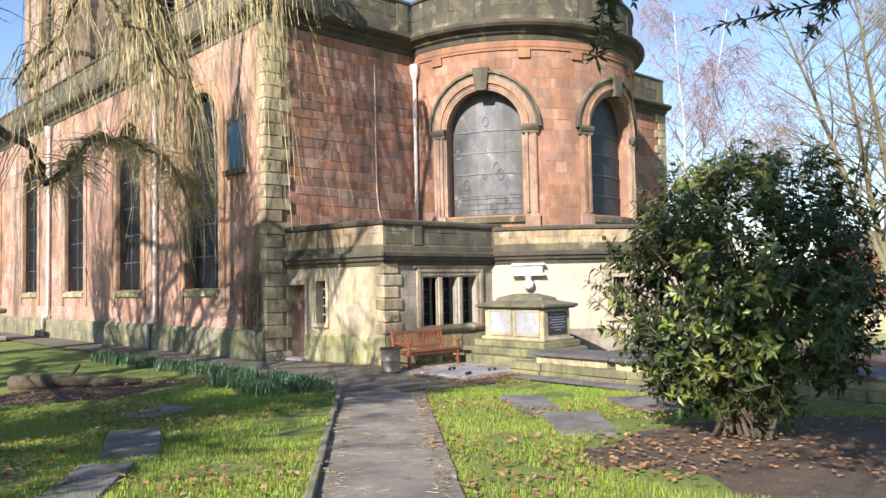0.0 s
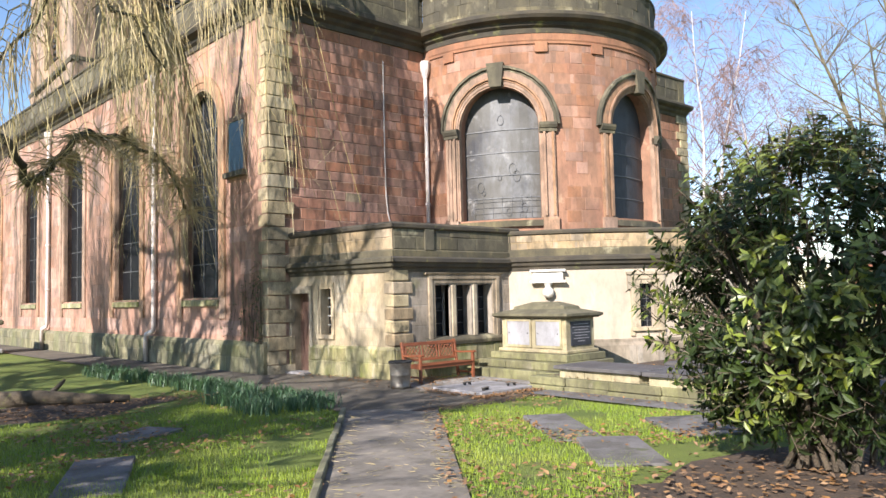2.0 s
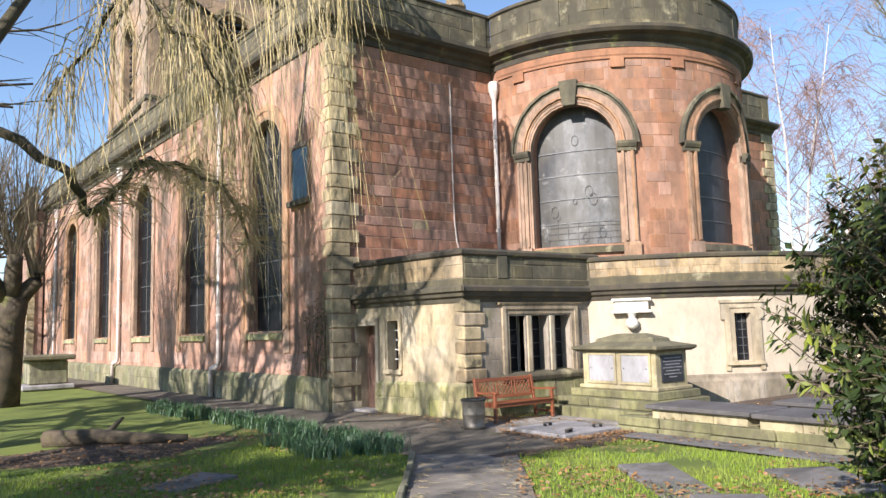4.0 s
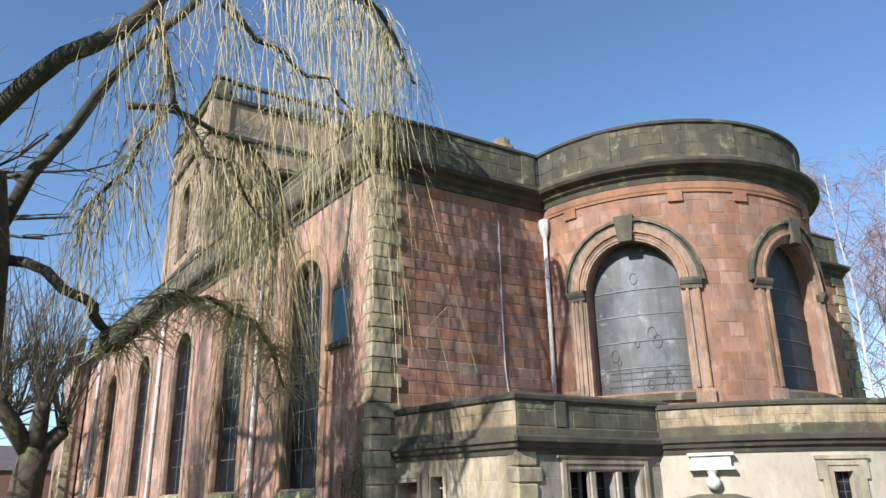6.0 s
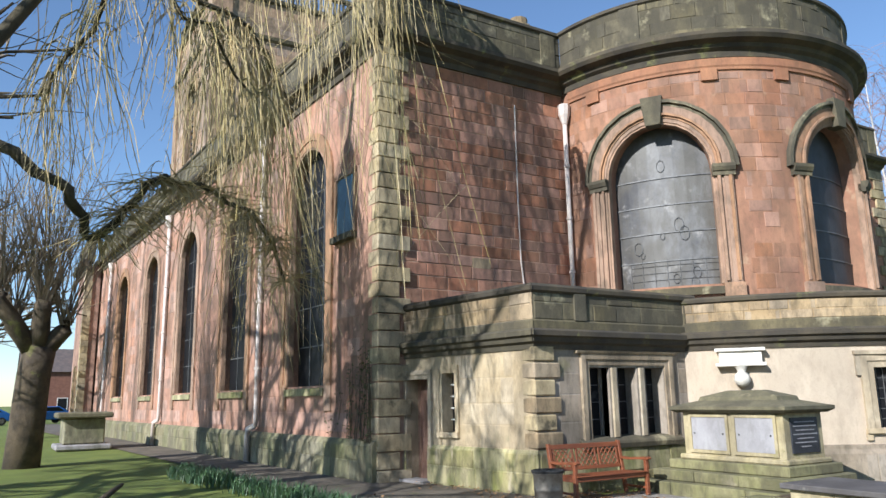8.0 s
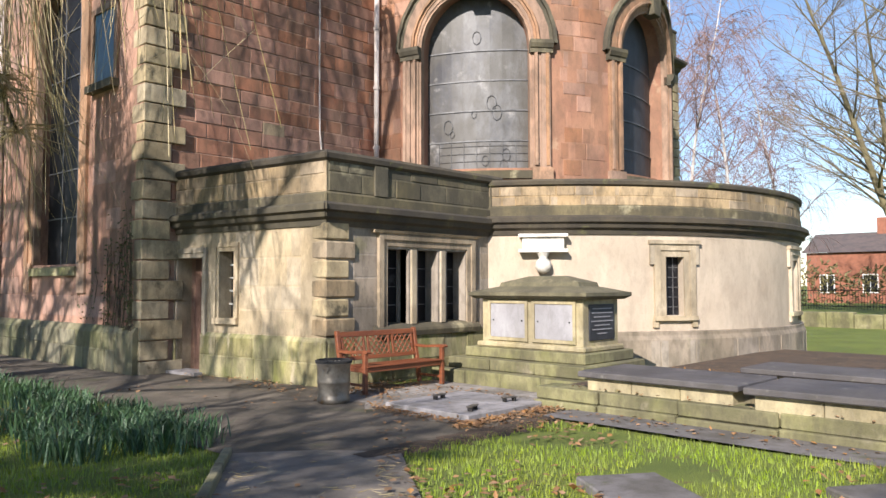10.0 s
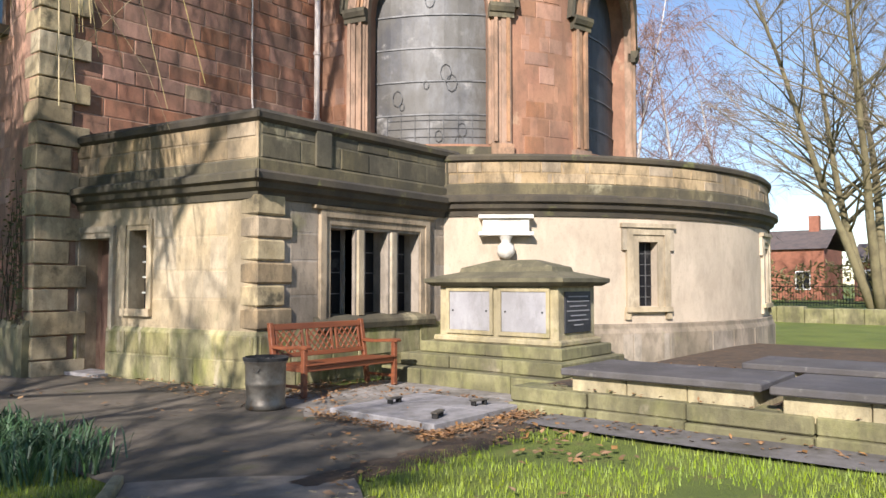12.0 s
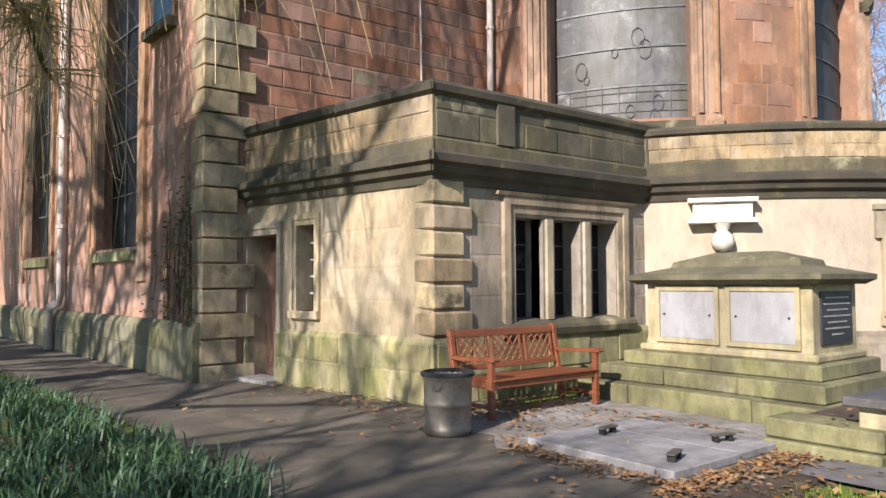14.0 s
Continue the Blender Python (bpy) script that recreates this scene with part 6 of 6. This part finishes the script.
acc, stems = Acc(), Acc()
r = random.Random(43)
for k in range(26):
    y = 17.75 + 2.3 * r.random() ** 1.6
    p = Vector((9.97, y, 0.05))
    line = [p]
    for q in range(7):
        p = p + Vector((r.uniform(-0.015, 0.01), r.uniform(-0.16, 0.12), r.uniform(0.15, 0.42) * (1.2 - 0.2 * abs(y - 18))))
        p.x, p.y = min(9.96, p.x), max(17.72, p.y)
        line.append(p.copy())
        for s in range(4):
            d = Vector((r.uniform(-1, -0.1), r.uniform(-1, 1), r.uniform(-1, 0.3))).normalized()
            leaf_quad(acc, p + Vector((0, r.uniform(-0.1, 0.1), r.uniform(-0.2, 0.2))), d, d.orthogonal().normalized(), r.uniform(0.03, 0.07), 0.018)
    stems.tube(line, 0.012, 0.004, 4, False)
iv = thing("ivy", "dry straggling ivy on the church corner", "ivy")
part("stem_work", stems, BARK, iv)
part("leaves", acc, IVY, iv, kind="stuff")


# ---- the distance ----
def far_house(x, y, w, d, h, rh, label, face, seed):
    r = random.Random(seed)
    t = thing("house", label, "house")
    acc = Acc()
    acc.box(x, x + d, y, y + w, -0.1, h)
    part("wall", acc, BRICK_FAR, t)
    acc = Acc()
    if face == "x":
        acc.grid([[(x - 0.3, y - 0.3, h), (x - 0.3, y + w + 0.3, h)], [(x + d / 2, y - 0.3, h + rh), (x + d / 2, y + w + 0.3, h + rh)], [(x + d + 0.3, y - 0.3, h), (x + d + 0.3, y + w + 0.3, h)]])
    else:
        acc.grid([[(x - 0.3, y - 0.3, h), (x + d + 0.3, y - 0.3, h)], [(x - 0.3, y + w / 2, h + rh), (x + d + 0.3, y + w / 2, h + rh)], [(x - 0.3, y + w + 0.3, h), (x + d + 0.3, y + w + 0.3, h)]])
    acc.face((x, y, h), (x + d, y, h), (x + d, y + w, h), (x, y + w, h))
    part("roof", acc, ROOF_FAR, t)
    n = max(2, int((w if face == "x" else d) / 2.6))
    for fl in range(int(h / 2.8)):
        for k in range(n):
            win = Acc()
            frame_ = Acc()
            z = 0.9 + fl * 2.7
            if face == "x":
                b = y + (k + 0.5) * w / n
                win.box(x - 0.03, x + 0.02, b - 0.5, b + 0.5, z, z + 1.4)
                for q in ((b - 0.58, b - 0.5, z - 0.08, z + 1.48), (b + 0.5, b + 0.58, z - 0.08, z + 1.48), (b - 0.5, b + 0.5, z + 1.4, z + 1.48), (b - 0.5, b + 0.5, z - 0.08, z), (b - 0.03, b + 0.03, z, z + 1.4)):
                    frame_.box(x - 0.07, x, q[0], q[1], q[2], q[3])
            else:
                b = x + (k + 0.5) * d / n
                win.box(b - 0.5, b + 0.5, y - 0.03, y + 0.02, z, z + 1.4)
                for q in ((b - 0.58, b - 0.5, z - 0.08, z + 1.48), (b + 0.5, b + 0.58, z - 0.08, z + 1.48), (b - 0.5, b + 0.5, z + 1.4, z + 1.48), (b - 0.5, b + 0.5, z - 0.08, z)):
                    frame_.box(q[0], q[1], y - 0.07, y, q[2], q[3])
            pane = part("window", win, GLAZE_DARK, t)
            part("frame", frame_, WHITE, pane)
    acc = Acc()
    acc.box(x + d / 2 - 0.4, x + d / 2 + 0.4, y + 1.0, y + 1.8, h, h + rh + 1.2)
    part("chimney", acc, BRICK_FAR, t)


far_house(72, 20.5, 6.5, 7, 4.2, 1.8, "red brick house with white-framed windows beyond the railings", "x", 1)
far_house(70, 10.0, 8, 8, 3.0, 1.6, "low red brick house beyond the railings", "x", 2)
far_house(80, -14, 14, 9, 5.4, 3, "long red brick house beyond the churchyard", "x", 3)
far_house(-14, 92, 9, 14, 5.0, 3.0, "red-roofed brick house at the end of the lane", "y", 4)
far_house(6, 104, 9, 12, 5.4, 3.0, "red-roofed brick house at the end of the lane", "y", 5)


def railings(x0, y0, x1, y1):
    t = thing("railing", "black iron railing along the churchyard edge", "railing")
    a, b = Vector((x0, y0, 0)), Vector((x1, y1, 0))
    n = int((b - a).length / 0.16)
    acc = Acc()
    for k in range(n + 1):
        p = a.lerp(b, k / n)
        acc.tube([p, p + Vector((0, 0, 1.35))], 0.014, 0.01, 4)
    part("bars", acc, IRON, t, kind="stuff")
    for z in (0.2, 1.15):
        acc = Acc()
        acc.tube([a + Vector((0, 0, z)), b + Vector((0, 0, z))], 0.025, 0.025, 4)
        part("rail", acc, IRON, t)


railings(52, 2, 54, 26)
LOW = thing("boundary_wall", "low mossy stone wall with flat graves before it", "wall", kind="structure")
for k in range(16):
    acc = Acc()
    acc.box(33.0, 33.5, 4.0 + k * 0.9, 4.89 + k * 0.9, -0.1, 0.5 + rng.uniform(-0.04, 0.04))
    part("wall_stone", acc, TOMB_STEP, LOW, bevel=0.03)
for x, y, w in ((24.5, 7.5, 1.2), (27.0, 5.0, 1.2), (22.5, 3.5, 1.1), (19.0, 1.0, 1.3)):
    t = thing("headstone_tomb", "grey chest tomb on the far grass", "tomb", "far tombs")
    for name, a, z0, z1, m in (("base", 1.1, -0.05, 0.2, TOMB_STEP), ("body", 0.85, 0.2, 0.95, TOMB), ("lid", 1.05, 0.95, 1.1, TOMB_LID)):
        acc = Acc()
        acc.box(x - a * 0.5 * w, x + a * 0.5 * w, y - a * 0.9, y + a * 0.9, z0, z1)
        part(name, acc, m, t, bevel=0.02)

# yellowish scrub behind the lower storey
for bx, by, rad, h, seed in ((36, 21.5, 2.4, 4.5, 1), (39.5, 19.0, 2.2, 3.6, 2)):
    r = random.Random(seed)
    t = thing("shrub", "straggly yellow-green shrub in early leaf", "shrub")
    stems, acc = Acc(), Acc()
    for k in range(30):
        a = r.uniform(0, 2 * math.pi)
        top = Vector((bx + rad * r.random() * math.cos(a), by + rad * r.random() * math.sin(a), h * r.uniform(0.5, 1)))
        line = [Vector((bx, by, 0)), Vector((bx, by, 0)).lerp(top, 0.5) + Vector((0, 0, 0.4)), top]
        stems.tube(line, 0.05, 0.01, 4)
        for q in range(90):
            p = line[1].lerp(top, r.random()) + Vector((r.gauss(0, 0.35), r.gauss(0, 0.35), r.gauss(0, 0.35)))
            d = Vector((r.uniform(-1, 1), r.uniform(-1, 1), r.uniform(-1, 1))).normalized()
            leaf_quad(acc, p, d, d.orthogonal().normalized(), 0.12, 0.04)
    part("stem_work", stems, BARK, t)
    part("foliage", acc, HEDGE, t, kind="stuff")


acc = Acc()
r = random.Random(77)
for k in range(9000):
    y = r.uniform(-60, 60)
    h = 3.2 + 1.6 * noise.noise((y * 0.12, 4, 1)) + 0.8 * noise.noise((y * 0.6, 2, 1))
    p = Vector((62 + r.gauss(0, 0.8), y, h * r.random() ** 0.8))
    v = Vector((r.uniform(-1, 1), r.uniform(-1, 1), r.uniform(-0.3, 1))).normalized()
    leaf_quad(acc, p, v, v.orthogonal().normalized(), r.uniform(0.3, 0.7), r.uniform(0.04, 0.1))
tagged(part("hedge", acc, HEDGE, kind="stuff"), "straggly bare hedge along the far road", "hedge")


def parked_car(x, y, a):
    t = thing("parked_car", "blue hatchback car parked at the lane end", "car")
    t.matrix_basis = pose(x, y, 0, 0, 0, a)
    acc = Acc()
    prof = [(-2.0, 0.35), (-2.05, 0.7), (-1.85, 0.95), (-1.2, 1.0), (-0.6, 1.42), (0.9, 1.45), (1.7, 1.0), (2.0, 0.85), (2.05, 0.35)]
    acc.grid([[(px, yy * (0.88 if pz > 1.1 else 1), pz) for px, pz in prof + prof[:1]] for yy in (-0.85, 0.85)])
    acc.face(*[(px, -0.85 * (0.88 if pz > 1.1 else 1), pz) for px, pz in prof])
    acc.face(*[(px, 0.85 * (0.88 if pz > 1.1 else 1), pz) for px, pz in reversed(prof)])
    part("body", acc, CAR, t, bevel=0.04)
    for sgn in (-1, 1):
        acc = Acc()
        acc.face(*[(px, sgn * 0.835, pz) for px, pz in ((-1.0, 1.02), (-0.55, 1.36), (0.8, 1.38), (1.35, 1.02))])
        acc.face(*[(px, sgn * 0.825, pz) for px, pz in ((-1.0, 1.02), (-0.55, 1.36), (0.8, 1.38), (1.35, 1.02))])
        part("side_window", acc, GLAZE_DARK, t)
        for px in (-1.25, 1.3):
            acc = Acc()
            acc.tube([(px, sgn * 0.7, 0.32), (px, sgn * 0.88, 0.32)], 0.32, 0.32, 16)
            wheel = part("wheel", acc, RUBBER, t)
            acc = Acc()
            acc.tube([(px, sgn * 0.87, 0.32), (px, sgn * 0.895, 0.32)], 0.2, 0.18, 12)
            part("rim", acc, ZINC, wheel)


parked_car(7.4, 78.0, 20)
parked_car(2.8, 76.0, 10)
